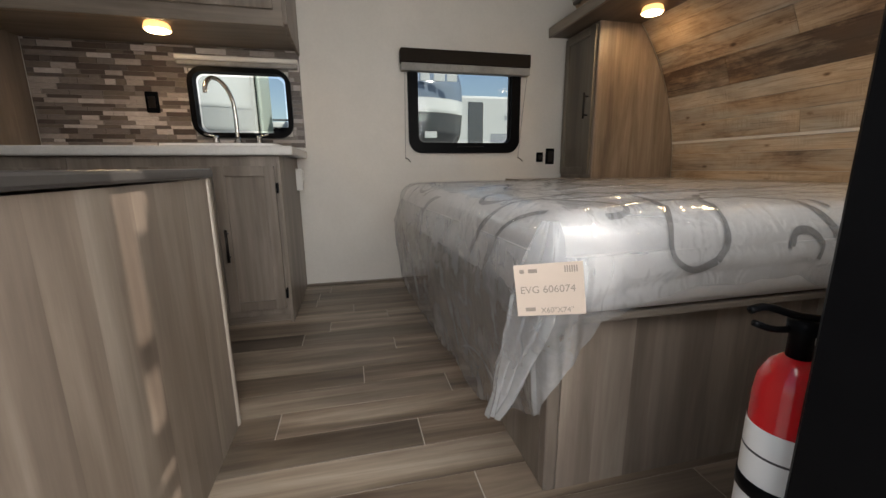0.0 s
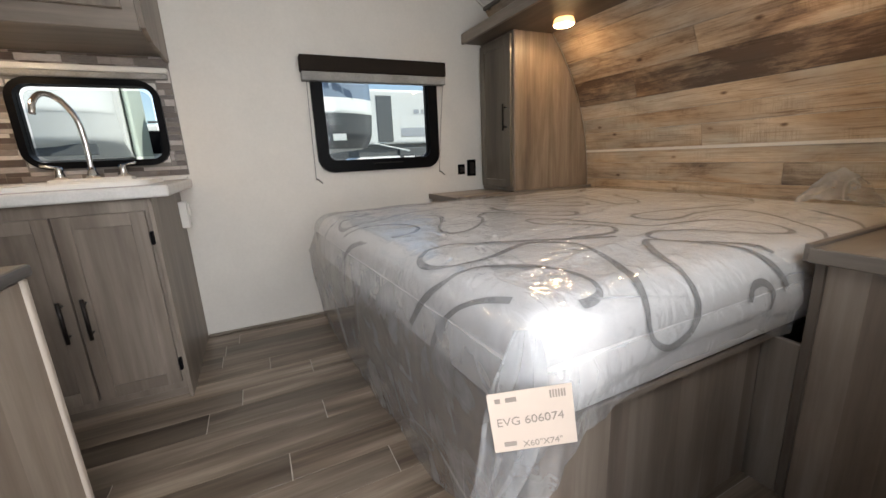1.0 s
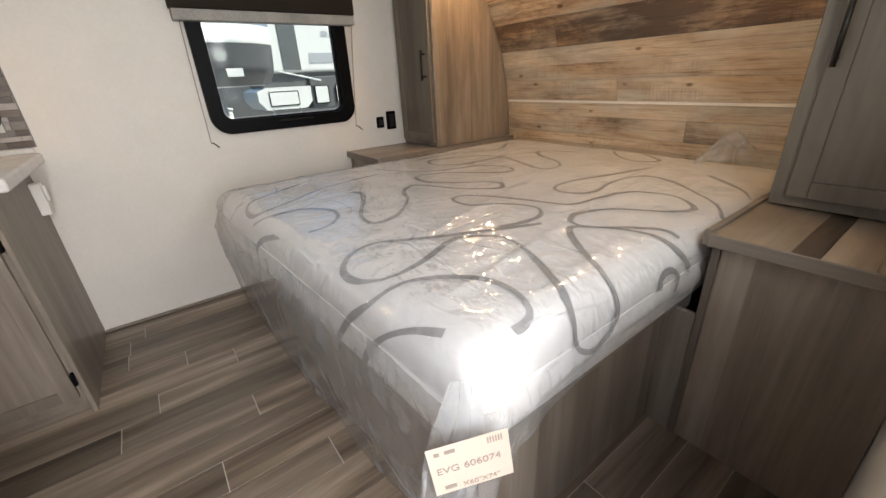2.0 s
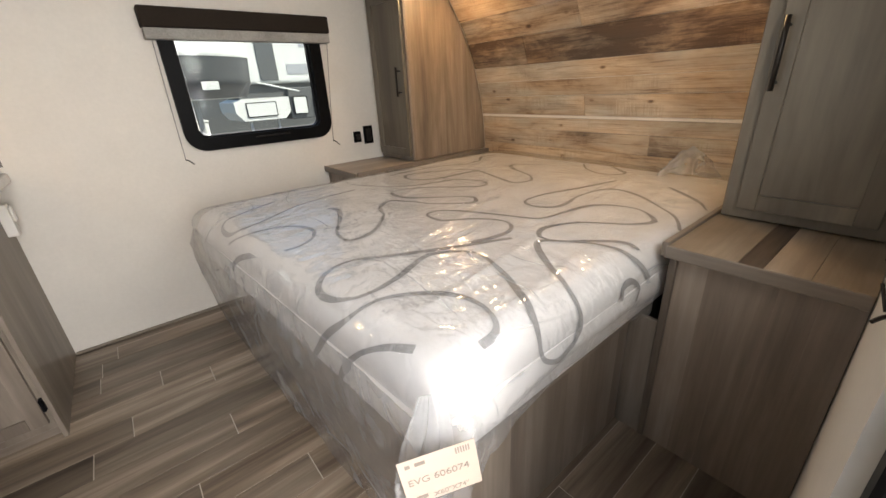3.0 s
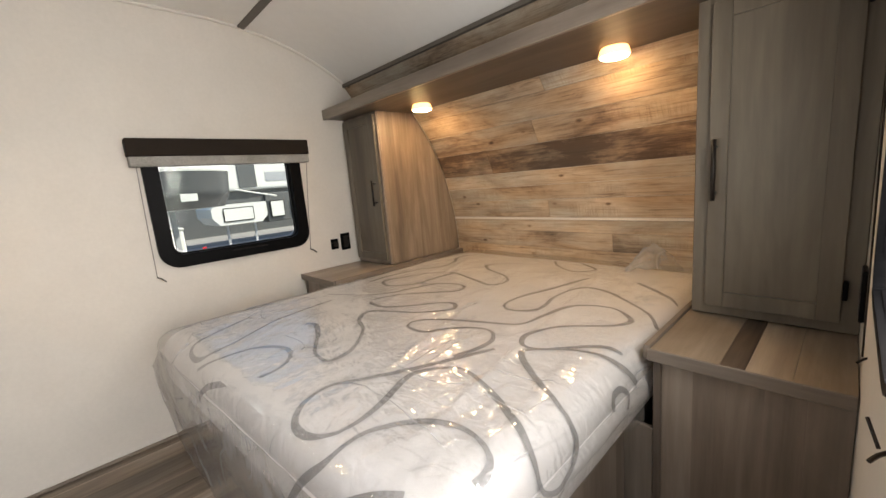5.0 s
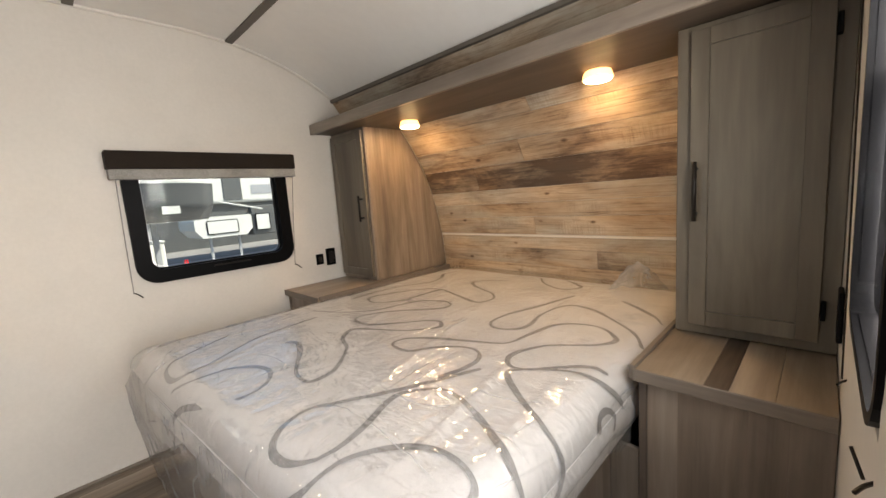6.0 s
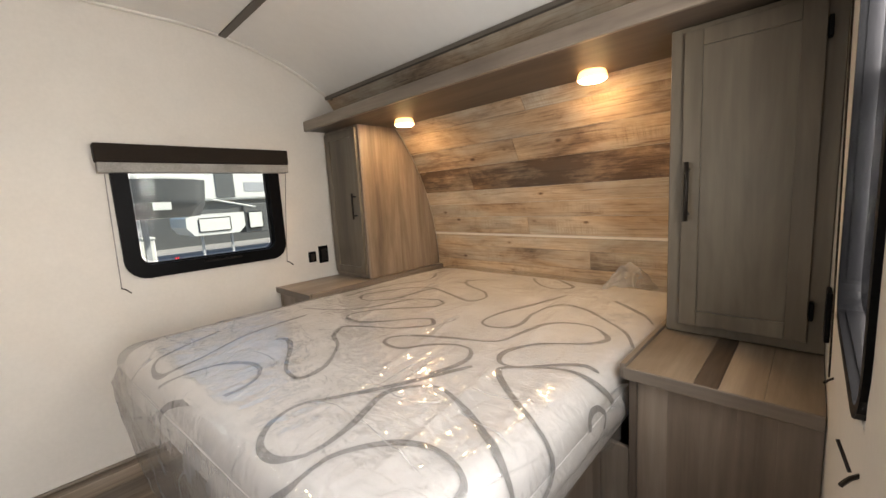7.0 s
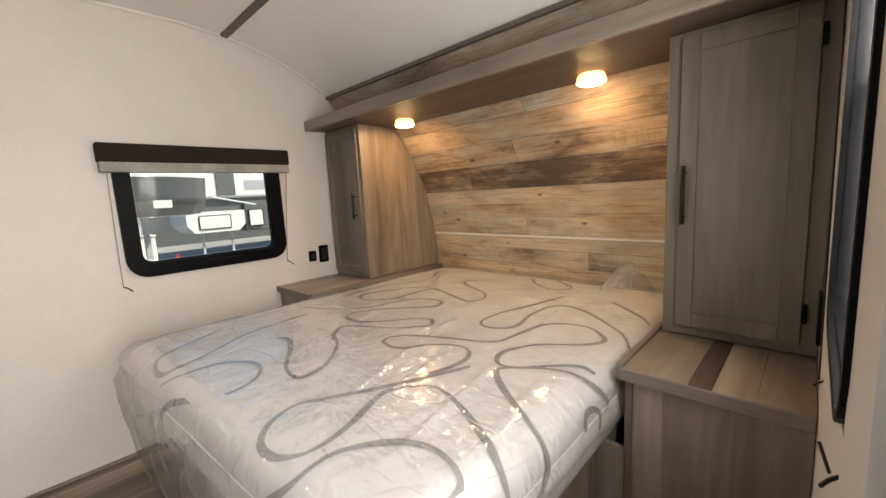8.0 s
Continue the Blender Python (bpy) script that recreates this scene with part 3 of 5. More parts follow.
# ---- kitchen along the far wall ----
def handle(parent, x, y, z, length, axis="z", out=(0, -1, 0), mat=None):
    """A slim bar pull standing off a door on two posts."""
    o = Vector(out)
    d = Vector((0, 0, 1)) if axis == "z" else Vector((1, 0, 0))
    c = Vector((x, y, z))
    a, b = c - d * length / 2, c + d * length / 2
    bm = bmesh.new()
    tube(bm, [a + o * 0.028, b + o * 0.028], 0.0065, 8)
    for e in (a + d * 0.02, b - d * 0.02):
        tube(bm, [e, e + o * 0.028], 0.005, 6)
    return part("handle", bm, mat or M_BRONZE, parent, "dark bronze bar pull", smooth=True)


def shaker(parent, plane, a0, a1, z0, z1, face, out, hand=None, hinge=None, mat=None, rail=0.05, hlen=0.15):
    """A framed door. plane 'y': spans a in x at y=face; plane 'x': spans a in y at x=face; out is the sign it faces."""
    mat = mat or M_DOOR
    t = 0.018

    def bx(p0, p1, q0, q1, d0, d1, bev):
        lo, hi = sorted((face + out * d0, face + out * d1))
        return boxm(p0, p1, lo, hi, q0, q1, bev) if plane == "y" else boxm(lo, hi, p0, p1, q0, q1, bev)

    d = part("door", bx(a0 + rail - 0.004, a1 - rail + 0.004, z0 + rail - 0.004, z1 - rail + 0.004, 0.0, t - 0.007, 0), mat, parent)
    for p0, p1, q0, q1, nm in ((a0, a0 + rail, z0, z1, "stile"), (a1 - rail, a1, z0, z1, "stile"), (a0 + rail + 0.0002, a1 - rail - 0.0002, z0, z0 + rail, "rail"), (a0 + rail + 0.0002, a1 - rail - 0.0002, z1 - rail, z1, "rail")):
        part(nm, bx(p0, p1, q0, q1, 0.001, t, 0.0012), mat, d)
    o = (0, out, 0) if plane == "y" else (out, 0, 0)
    if hand:
        a, z = hand
        handle(d, *((a, face + out * t, z) if plane == "y" else (face + out * t, a, z)), hlen, "z", o)
    if hinge:
        for z in hinge[1]:
            part("hinge", bx(hinge[0] - 0.005, hinge[0] + 0.005, z - 0.024, z + 0.024, 0.0, t + 0.006, 0.002), M_BLACK, d)
    return d


KF = 1.70  # face of the base units
kit = thing("kitchen_base_cabinet", (-0.27, 2.0, 0.0), "grey brown wood-grain kitchen base cabinet with two doors", "cabinet")
part("body", boxm(-0.72, 0.089, KF, W - 0.002, 0.04, 0.80, 0.002), M_CAB, kit)
part("toe_kick", boxm(-0.72, 0.085, KF + 0.02, W - 0.01, 0.0, 0.04), M_CABX, kit)
part("end_panel", boxm(0.0895, 0.103, KF - 0.018, W - 0.002, 0.0, 0.80, 0.002), M_CAB, kit)
shaker(kit, "y", -0.178, 0.075, 0.075, 0.755, KF, -1, (-0.148, 0.40), (0.082, (0.15, 0.655)), rail=0.045, mat=M_CAB)
shaker(kit, "y", -0.465, -0.186, 0.075, 0.755, KF, -1, (-0.212, 0.40), None, rail=0.045, mat=M_CAB)
kit2 = thing("kitchen_drawer_cabinet", (-0.95, 2.0, 0.0), "grey brown wood-grain kitchen base cabinet unit", "cabinet")
part("body", boxm(-1.16, -0.7205, KF, W - 0.002, 0.04, 0.80, 0.002), M_CAB, kit2)
shaker(kit2, "y", -1.14, -0.74, 0.075, 0.755, KF, -1, (-0.78, 0.40), None, mat=M_CAB)
ct = thing("kitchen_worktop", (-0.5, 1.98, 0.80), "pale speckled laminate kitchen worktop with rounded edge", "worktop")
part("slab", boxm(-1.16, 0.165, KF - 0.05, W - 0.008, 0.801, 0.842, 0.009, 3), M_COUNTER, ct)
part("splash_lip", boxm(-1.16, 0.15, W - 0.022, W - 0.009, 0.8425, 0.862, 0.004, 2), M_COUNTER, ct)
sink = thing("kitchen_sink", (-0.15, 1.98, 0.842), "white moulded drop-in sink rim in the worktop", "sink")
bm = ring_frame(bmesh.new(), rounded(-0.17, 1.96, 0.50, 0.40, 0.06), rounded(-0.17, 1.96, 0.43, 0.33, 0.05), 0.8425, 0.858)
for v in bm.verts:
    v.co = (v.co.x, v.co.z, v.co.y)
bmesh.ops.recalc_face_normals(bm, faces=bm.faces)
part("rim", bm, M_PLASTIC, sink)



part("deck", boxm(-0.335, -0.045, 2.17, 2.255, 0.8425, 0.872, 0.008, 2), M_PLASTIC, sink)
tap = thing("kitchen_tap", (-0.20, 2.21, 0.872), "brushed nickel high-arc kitchen tap with two handles", "tap")
TX = -0.19
part("spout", tube(bmesh.new(), smooth_line([(TX, 2.215, 0.873), (TX, 2.215, 1.06), (TX - 0.012, 2.20, 1.14), (TX - 0.04, 2.165, 1.195), (TX - 0.07, 2.12, 1.205), (TX - 0.09, 2.085, 1.17), (TX - 0.095, 2.075, 1.125)], 6), 0.011, 10), M_CHROME, tap, smooth=True)
part("spout_base", lathe(bmesh.new(), [(0.025, 0), (0.023, 0.012), (0.015, 0.03), (0.013, 0.045)], TX, 2.215, 0.8725), M_CHROME, tap, smooth=True)
for dx in (-0.11, 0.11):
    hb = part("handle_base", lathe(bmesh.new(), [(0.022, 0), (0.020, 0.012), (0.014, 0.03), (0.016, 0.045), (0.010, 0.052)], TX + dx, 2.215, 0.8725), M_CHROME, tap, smooth=True)
    part("lever", tube(bmesh.new(), [(TX + dx, 2.215, 0.92), (TX + dx * 1.5, 2.20, 0.932)], 0.006, 8), M_CHROME, hb, smooth=True)

# tall unit at the far end of the worktop and the wall cabinet over it
tall = thing("tall_cabinet", (-1.45, 2.0, 0.0), "tall dark grey brown wood-grain pantry cabinet", "cabinet")
part("body", boxm(-1.80, -1.163, KF - 0.03, W - 0.002, 0.0, TOP - 0.01, 0.003), M_CAB, tall)
shaker(tall, "y", -1.77, -1.19, 0.9, 1.95, KF - 0.03, -1, (-1.23, 1.2), None, mat=M_CAB)
upper = thing("kitchen_wall_cabinet", (-0.5, 2.15, 1.40), "dark grey brown wood-grain wall cabinet over the sink", "cabinet")
part("bottom", boxm(-1.16, 0.15, 1.87, W - 0.002, 1.40, 1.418, 0.002), M_CABX, upper)
part("face_frame", boxm(-1.16, 0.15, 1.84, 1.869, 1.385, TOP - 0.01, 0.003), M_CABX, upper)
bm = bmesh.new()
prof = [(W - 0.003, 1.375), (1.95, 1.375), (1.855, 1.40), (1.835, 1.45), (1.83, TOP - 0.008), (W - 0.003, TOP - 0.008)]
va = [[bm.verts.new((x, y, z)) for y, z in prof] for x in (0.1505, 0.166)]
bm.faces.new(va[0])
bm.faces.new(va[1][::-1])
for k in range(6):
    bm.faces.new((va[0][k], va[1][k], va[1][(k + 1) % 6], va[0][(k + 1) % 6]))
bmesh.ops.recalc_face_normals(bm, faces=bm.faces)
part("end_panel", bm, M_CAB, upper)
for a, b in ((-0.50, 0.11), (-1.13, -0.53)):
    shaker(upper, "y", a, b, 1.45, 1.95, 1.84, -1, (b - 0.05 if b < 0 else a + 0.05, 1.52), None, mat=M_CAB)


def puck(x, y, z, label):
    t = thing("puck_light", (x, y, z - 0.035), label, "ceiling light", "puck lights")
    part("housing", lathe(bmesh.new(), [(0.046, 0.0), (0.050, -0.006), (0.0555, -0.025), (0.0565, -0.028), (0.0550, -0.0305), (0.0515, -0.031)][::-1], x, y, z, n=28), M_LAMP_SIDE, t, "amber glowing diffuser rim", smooth=True)
    part("lens", lathe(bmesh.new(), [(0.0005, -0.0385), (0.026, -0.0380), (0.045, -0.0355), (0.0510, -0.0305)], x, y, z, n=28), M_LAMP, t, "glowing warm frosted lens", smooth=True)
    return t


puck(-0.415, 1.96, 1.3995, "lit round warm puck light under the wall cabinet")

# backsplash backing, outlet, shade rail over the small window
bm = bmesh.new()
for a, b, c, d in ((-1.16, WINK[0] - 0.012, 0.863, 1.40), (WINK[1] + 0.012, 0.16, 0.863, 1.40), (WINK[0] - 0.0115, WINK[1] + 0.0115, 0.863, WINK[2] - 0.012), (WINK[0] - 0.0115, WINK[1] + 0.0115, WINK[3] + 0.012, 1.40)):
    box(bm, a, b, W - 0.004, W - 0.0005, c, d)
tagged(part("backsplash", bm, M_GROUT), "grey brown glass and stone mosaic strip backsplash", "backsplash", kind="structure")
out = thing("socket_outlet", (-0.61, W - 0.01, 1.10), "black socket outlet on the mosaic backsplash", "outlet")
part("plate", boxm(-0.645, -0.580, W - 0.018, W - 0.0105, 1.045, 1.155, 0.004, 2), M_BLACK, out)
part("insert", boxm(-0.630, -0.595, W - 0.022, W - 0.0185, 1.07, 1.13, 0.002), M_BRONZE, out)
rail = thing("pleated_shade", (-0.16, W - 0.02, 1.31), "folded pale pleated shade above the sink window", "window shade")
part("headrail", boxm(-0.47, 0.155, W - 0.045, W - 0.0105, 1.322, 1.345, 0.004), M_TRIM, rail)
part("folded_pleats", boxm(-0.465, 0.15, W - 0.04, W - 0.012, 1.296, 1.3215, 0.005), M_FABRIC, rail)

sw = thing("white_latch", (0.13, 2.21, 0.62), "small white plastic latch box on the cabinet end", "switch")
part("plate", boxm(0.1024, 0.136, 2.18, 2.225, 0.615, 0.74, 0.004, 2), M_PLASTIC, sw)
part("lever", boxm(0.1365, 0.146, 2.19, 2.212, 0.67, 0.73, 0.003), M_PLASTIC, sw)

# low cabinet beside the entry
low = thing("entry_cabinet", (-0.3, 0.46, 0.0), "waist-high grey brown wood-grain cabinet with charcoal top", "cabinet")
part("body", boxm(-0.62, 0.036, 0.012, 0.892, 0.0, 0.715, 0.002), M_CAB, low)
edges = [0.012, 0.15, 0.29, 0.38, 0.52, 0.60, 0.74, 0.878]
for a, b in zip(edges, edges[1:]):
    part("side_board", boxm(0.0365, 0.05, a, b - 0.0001, 0.0, 0.718), M_BOARD, low)
part("edge_strip", boxm(0.034, 0.056, 0.8785, 0.897, 0.0, 0.722, 0.006, 3), M_STRIP, low, "pale rounded corner moulding")
part("top", boxm(-0.64, 0.062, 0.006, 0.906, 0.7225, 0.745, 0.006, 2), M_DARKTOP, low, "charcoal laminate top")

# ---- bed ----
bed = thing("bed_platform", (1.6, 1.15, 0.0), "grey brown wood-grain bed platform under the mattress", "bed base")
BX, BY = 0.81, 0.455
part("foot_panel", boxm(BX, BX + 0.016, BY + 0.0305, 1.85, 0.0, 0.422, 0.002), M_CAB, bed)
edges = [BX + 0.0305, 0.93, 1.02, 1.16, 1.24, 1.36, 1.50, 1.66, 2.0, 2.40]
for a, b in zip(edges, edges[1:]):
    part("side_board", boxm(a, b - 0.0001, BY, BY + 0.016, 0.0, 0.422), M_BOARD, bed)
part("corner_strip", boxm(BX - 0.002, BX + 0.03, BY - 0.002, BY + 0.03, 0.0, 0.422, 0.006, 3), M_CAB, bed)
part("deck", boxm(BX - 0.03, 2.42, BY - 0.03, 1.87, 0.4225, 0.440, 0.003), M_CABX, bed)

MX0, MX1, MY0, MY1, MZ0, MZ1 = 0.675, 2.45, 0.400, 1.885, 0.442, 0.655
MR = 0.075


def foot_x(y):
    """The foot edge of the mattress, which lies slightly askew on the platform."""
    return MX0 + 0.068 * max(0.0, 1.85 - y)


def askew(x, y):
    return x + (foot_x(y) - MX0) * min(1.0, max(0.0, (1.7 - x) / (1.7 - MX0)))



def mat_z(x, y):
    """Height of the mattress top: a faint crown with shallow dips."""
    u = min(x - MX0, MX1 - x, 0.4) / 0.4
    v = min(y - MY0, MY1 - y, 0.4) / 0.4
    return MZ1 + 0.010 * max(u, 0) * max(v, 0) + 0.004 * noise.noise((x * 3, y * 3, 1.7))


def padded(bm, x0, x1, y0, y1, z0, z1, r, lift=0.0, nx=48, ny=40, wob=0.0):
    """A soft-edged slab: a grid top that rolls over its edges into upright sides."""
    rb = 0.05
    rings = [(rb * (1 - math.cos(radians(30 * k))), z0 + rb * (1 - math.sin(radians(30 * k)))) for k in (3, 2, 1, 0)]
    rings += [(-0.003, (z0 + rb + z1 - r) / 2)]
    rings += [(r * (1 - math.cos(radians(90 * k / 6))), z1 - r + r * math.sin(radians(90 * k / 6))) for k in range(7)]

    def outline(inset):
        out = []
        for i in range(nx):
            out.append((x0 + inset + (x1 - x0 - 2 * inset) * i / nx, y0 + inset))
        for i in range(ny):
            out.append((x1 - inset, y0 + inset + (y1 - y0 - 2 * inset) * i / ny))
        for i in range(nx):
            out.append((x1 - inset - (x1 - x0 - 2 * inset) * i / nx, y1 - inset))
        for i in range(ny):
            out.append((x0 + inset, y1 - inset - (y1 - y0 - 2 * inset) * i / ny))
        c = 0.08  # round the four corners in plan
        res = []
        for x, y in out:
            ax, ay = min(x - x0 - inset, x1 - inset - x), min(y - y0 - inset, y1 - inset - y)
            if ax < c and ay < c:
                qx, qy = c - ax, c - ay
                d = math.hypot(qx, qy)
                if d > c:
                    m = max(qx, qy)
                    k = m / d * 1.0
                    sx = 1 if x < (x0 + x1) / 2 else -1
                    sy = 1 if y < (y0 + y1) / 2 else -1
                    x += sx * (qx - qx * k)
                    y += sy * (qy - qy * k)
            res.append((x, y))
        return res

    prev = None
    for inset, z in rings:
        ring = []
        for x, y in outline(inset):
            dz = (mat_z(x, y) - MZ1) * max(0, (z - z0) / (z1 - z0))
            w = wob * noise.noise((x * 7, y * 7, z * 9))
            ring.append(bm.verts.new((askew(x, y) + w, y + w * 0.8, z + dz + lift + w * 0.3)))
        if prev:
            n = len(ring)
            for i in range(n):
                bm.faces.new((prev[i], prev[(i + 1) % n], ring[(i + 1) % n], ring[i]))
        prev = ring
    # top grid inside the last ring
    inset = r
    top = {}
    for i in range(nx + 1):
        for j in range(ny + 1):
            edge = None
            if j == 0 and i < nx:
                edge = i
            elif i == nx and j < ny:
                edge = nx + j
            elif j == ny and i > 0:
                edge = nx + ny + (nx - i)
            elif i == 0 and j > 0:
                edge = 2 * nx + ny + (ny - j)
            if edge is not None:
                top[i, j] = prev[edge % len(prev)]
            else:
                x = x0 + inset + (x1 - x0 - 2 * inset) * i / nx
                y = y0 + inset + (y1 - y0 - 2 * inset) * j / ny
                w = wob * noise.noise((x * 7, y * 7, 0.3))
                top[i, j] = bm.verts.new((askew(x, y), y, z1 + mat_z(x, y) - MZ1 + lift + w * 0.5))
    for i in range(nx):
        for j in range(ny):
            bm.faces.new((top[i, j], top[i + 1, j], top[i + 1, j + 1], top[i, j + 1]))
    return bm


mattress = thing("mattress", (1.56, 1.14, MZ0), "white mattress with grey swirl pattern in plastic wrapping", "mattress")
part("body", padded(bmesh.new(), MX0, MX1, MY0, MY1, MZ0, MZ1, MR), M_MATT, mattress, "white quilted ticking", smooth=True)

# grey swirls woven into the ticking, laid out on the cloth: along x, and across from the near edge (below MY0 they run down the side)
S1 = [(1.295, 0.70), (1.092, 0.787), (0.973, 0.86), (0.898, 0.905), (0.83, 0.89), (0.782, 0.845), (0.778, 0.79), (0.803, 0.74), (0.845, 0.718), (0.93, 0.732), (1.05, 0.775), (1.125, 0.738), (1.155, 0.685), (1.124, 0.58), (1.072, 0.478), (1.04, 0.41), (1.037, 0.346), (1.09, 0.309), (1.15, 0.325)]
S2 = [(0.60, 0.84), (0.702, 0.755), (0.76, 0.70), (0.80, 0.683), (0.865, 0.673), (0.938, 0.627), (0.978, 0.57), (0.986, 0.51), (0.965, 0.452), (0.935, 0.433), (0.905, 0.431)]
S3 = [(1.49, 0.352), (1.455, 0.40), (1.437, 0.44), (1.42, 0.526), (1.35, 0.622), (1.308, 0.622), (1.24, 0.54), (1.185, 0.45), (1.175, 0.40), (1.172, 0.36), (1.15, 0.325)]
S4 = [(1.06, 1.4), (1.08, 1.35), (1.04, 1.25), (0.97, 1.13), (0.96, 1.05), (0.98, 1.03), (1.04, 1.04), (1.1, 1.09), (1.16, 1.16), (1.2, 1.25), (1.27, 1.3), (1.32, 1.23), (1.37, 1.13), (1.43, 1.07), (1.48, 1.04), (1.52, 1.08), (1.5, 1.13), (1.41, 1.21), (1.34, 1.29), (1.34, 1.38), (1.39, 1.41), (1.5, 1.35), (1.58, 1.26), (1.65, 1.19), (1.71, 1.2), (1.73, 1.27), (1.68, 1.37), (1.57, 1.4), (1.47, 1.43), (1.39, 1.52), (1.32, 1.71)]
S5 = [(1.19, 0.76), (1.26, 0.74), (1.33, 0.74), (1.38, 0.78), (1.38, 0.84), (1.33, 0.91), (1.26, 0.96), (1.26, 1.04), (1.31, 1.06), (1.37, 1.0), (1.42, 0.89), (1.46, 0.78), (1.5, 0.74), (1.59, 0.73), (1.71, 0.71), (1.77, 0.66), (1.79, 0.58), (1.75, 0.52), (1.7, 0.49), (1.64, 0.52), (1.6, 0.57), (1.54, 0.64), (1.45, 0.68), (1.4, 0.68), (1.36, 0.65), (1.37, 0.6), (1.44, 0.53), (1.48, 0.48), (1.49, 0.43)]
S6 = [(2.09, 0.81), (1.88, 0.86), (1.73, 0.91), (1.62, 0.91), (1.58, 0.86), (1.61, 0.79), (1.68, 0.78), (1.78, 0.8), (1.9, 0.79), (1.96, 0.75), (1.95, 0.67), (1.9, 0.59), (1.81, 0.48), (1.73, 0.42)]
S7 = [(1.89, 1.43), (1.8, 1.45), (1.65, 1.45), (1.56, 1.52), (1.56, 1.6), (1.62, 1.66), (1.74, 1.61), (1.86, 1.53), (1.89, 1.43), (1.83, 1.25), (1.79, 1.12), (1.87, 1.09), (1.95, 1.16), (2.02, 1.31), (2.09, 1.39), (2.15, 1.37), (2.21, 1.26)]
S8 = [(0.62, 1.40), (0.69, 1.31), (0.778, 1.127), (0.86, 1.117), (0.917, 1.18), (0.918, 1.262), (0.86, 1.335), (0.771, 1.356), (0.70, 1.42)]
S13 = [(0.585, 0.724), (0.64, 0.70), (0.69, 0.662), (0.74, 0.614), (0.782, 0.555), (0.81, 0.50)]
S14 = [(1.275, 1.593), (1.234, 1.587), (1.11, 1.57), (0.993, 1.541), (0.822, 1.445), (0.74, 1.435), (0.717, 1.50), (0.741, 1.576), (0.84, 1.64), (0.97, 1.70)]
S9 = [(1.345, 0.345), (1.36, 0.374), (1.40, 0.374), (1.437, 0.345), (1.43, 0.31)]
S10 = [(2.12, 0.62), (2.06, 0.54), (2.0, 0.47), (1.96, 0.43)]
S11 = [(1.55, 1.72), (1.70, 1.74), (1.86, 1.70), (1.98, 1.62), (2.10, 1.64), (2.20, 1.72), (2.30, 1.70)]
S12 = [(2.36, 0.98), (2.26, 0.86), (2.18, 0.92), (2.24, 1.04), (2.34, 1.12)]

def cloth(x, s, lift):
    """Place on the mattress cover for a distance s across it, with the way out of the surface."""
    roll = MY0 + MR
    if s >= roll:
        edge = foot_x(s) + MR
        if x >= edge:
            return Vector((x, s, mat_z(x, s) + lift))
        d = (edge - x) / MR
        if d <= math.pi / 2:
            return Vector((edge - (MR + lift) * math.sin(d), s, MZ1 - MR + (MR + lift) * math.cos(d)))
        return Vector((foot_x(s) - lift - 0.003, s, MZ1 - MR - (d - math.pi / 2) * MR))
    d = (roll - s) / MR
    if d <= math.pi / 2:
        return Vector((x, roll - (MR + lift) * math.sin(d), MZ1 - MR + (MR + lift) * math.cos(d) + (mat_z(x, roll) - MZ1)))
    return Vector((x, MY0 - lift - 0.003, MZ1 - MR - (d - math.pi / 2) * MR))


for pts in (S1, S2, S3, S4, S5, S6, S7, S8, S9, S10, S11, S12, S13, S14):
    line = [Vector((p[0], p[1], 0)) for p in smooth_line([(a, b, 0) for a, b in pts], 7)]
    bm = bmesh.new()
    prev = None
    for i, p in enumerate(line):
        d = line[min(i + 1, len(line) - 1)] - line[max(i - 1, 0)]
        nrm = Vector((-d.y, d.x, 0)).normalized() * (0.0075 + 0.002 * math.sin(i * 0.21))
        cur = [bm.verts.new(cloth(p.x + k * nrm.x, p.y + k * nrm.y, 0.0022)) for k in (1, -1)]
        if prev:
            bm.faces.new((prev[0], prev[1], cur[1], cur[0]))
        prev = cur
    part("swirl", bm, M_SWIRL, mattress, "grey woven swirl", smooth=True)

# clear plastic over the mattress, and its loose cloudy skirt at the foot and the near side
wrap = thing("plastic_cover", (1.2, 1.1, MZ0), "clear crinkled plastic wrapping over the mattress, hanging to the floor", "plastic cover")


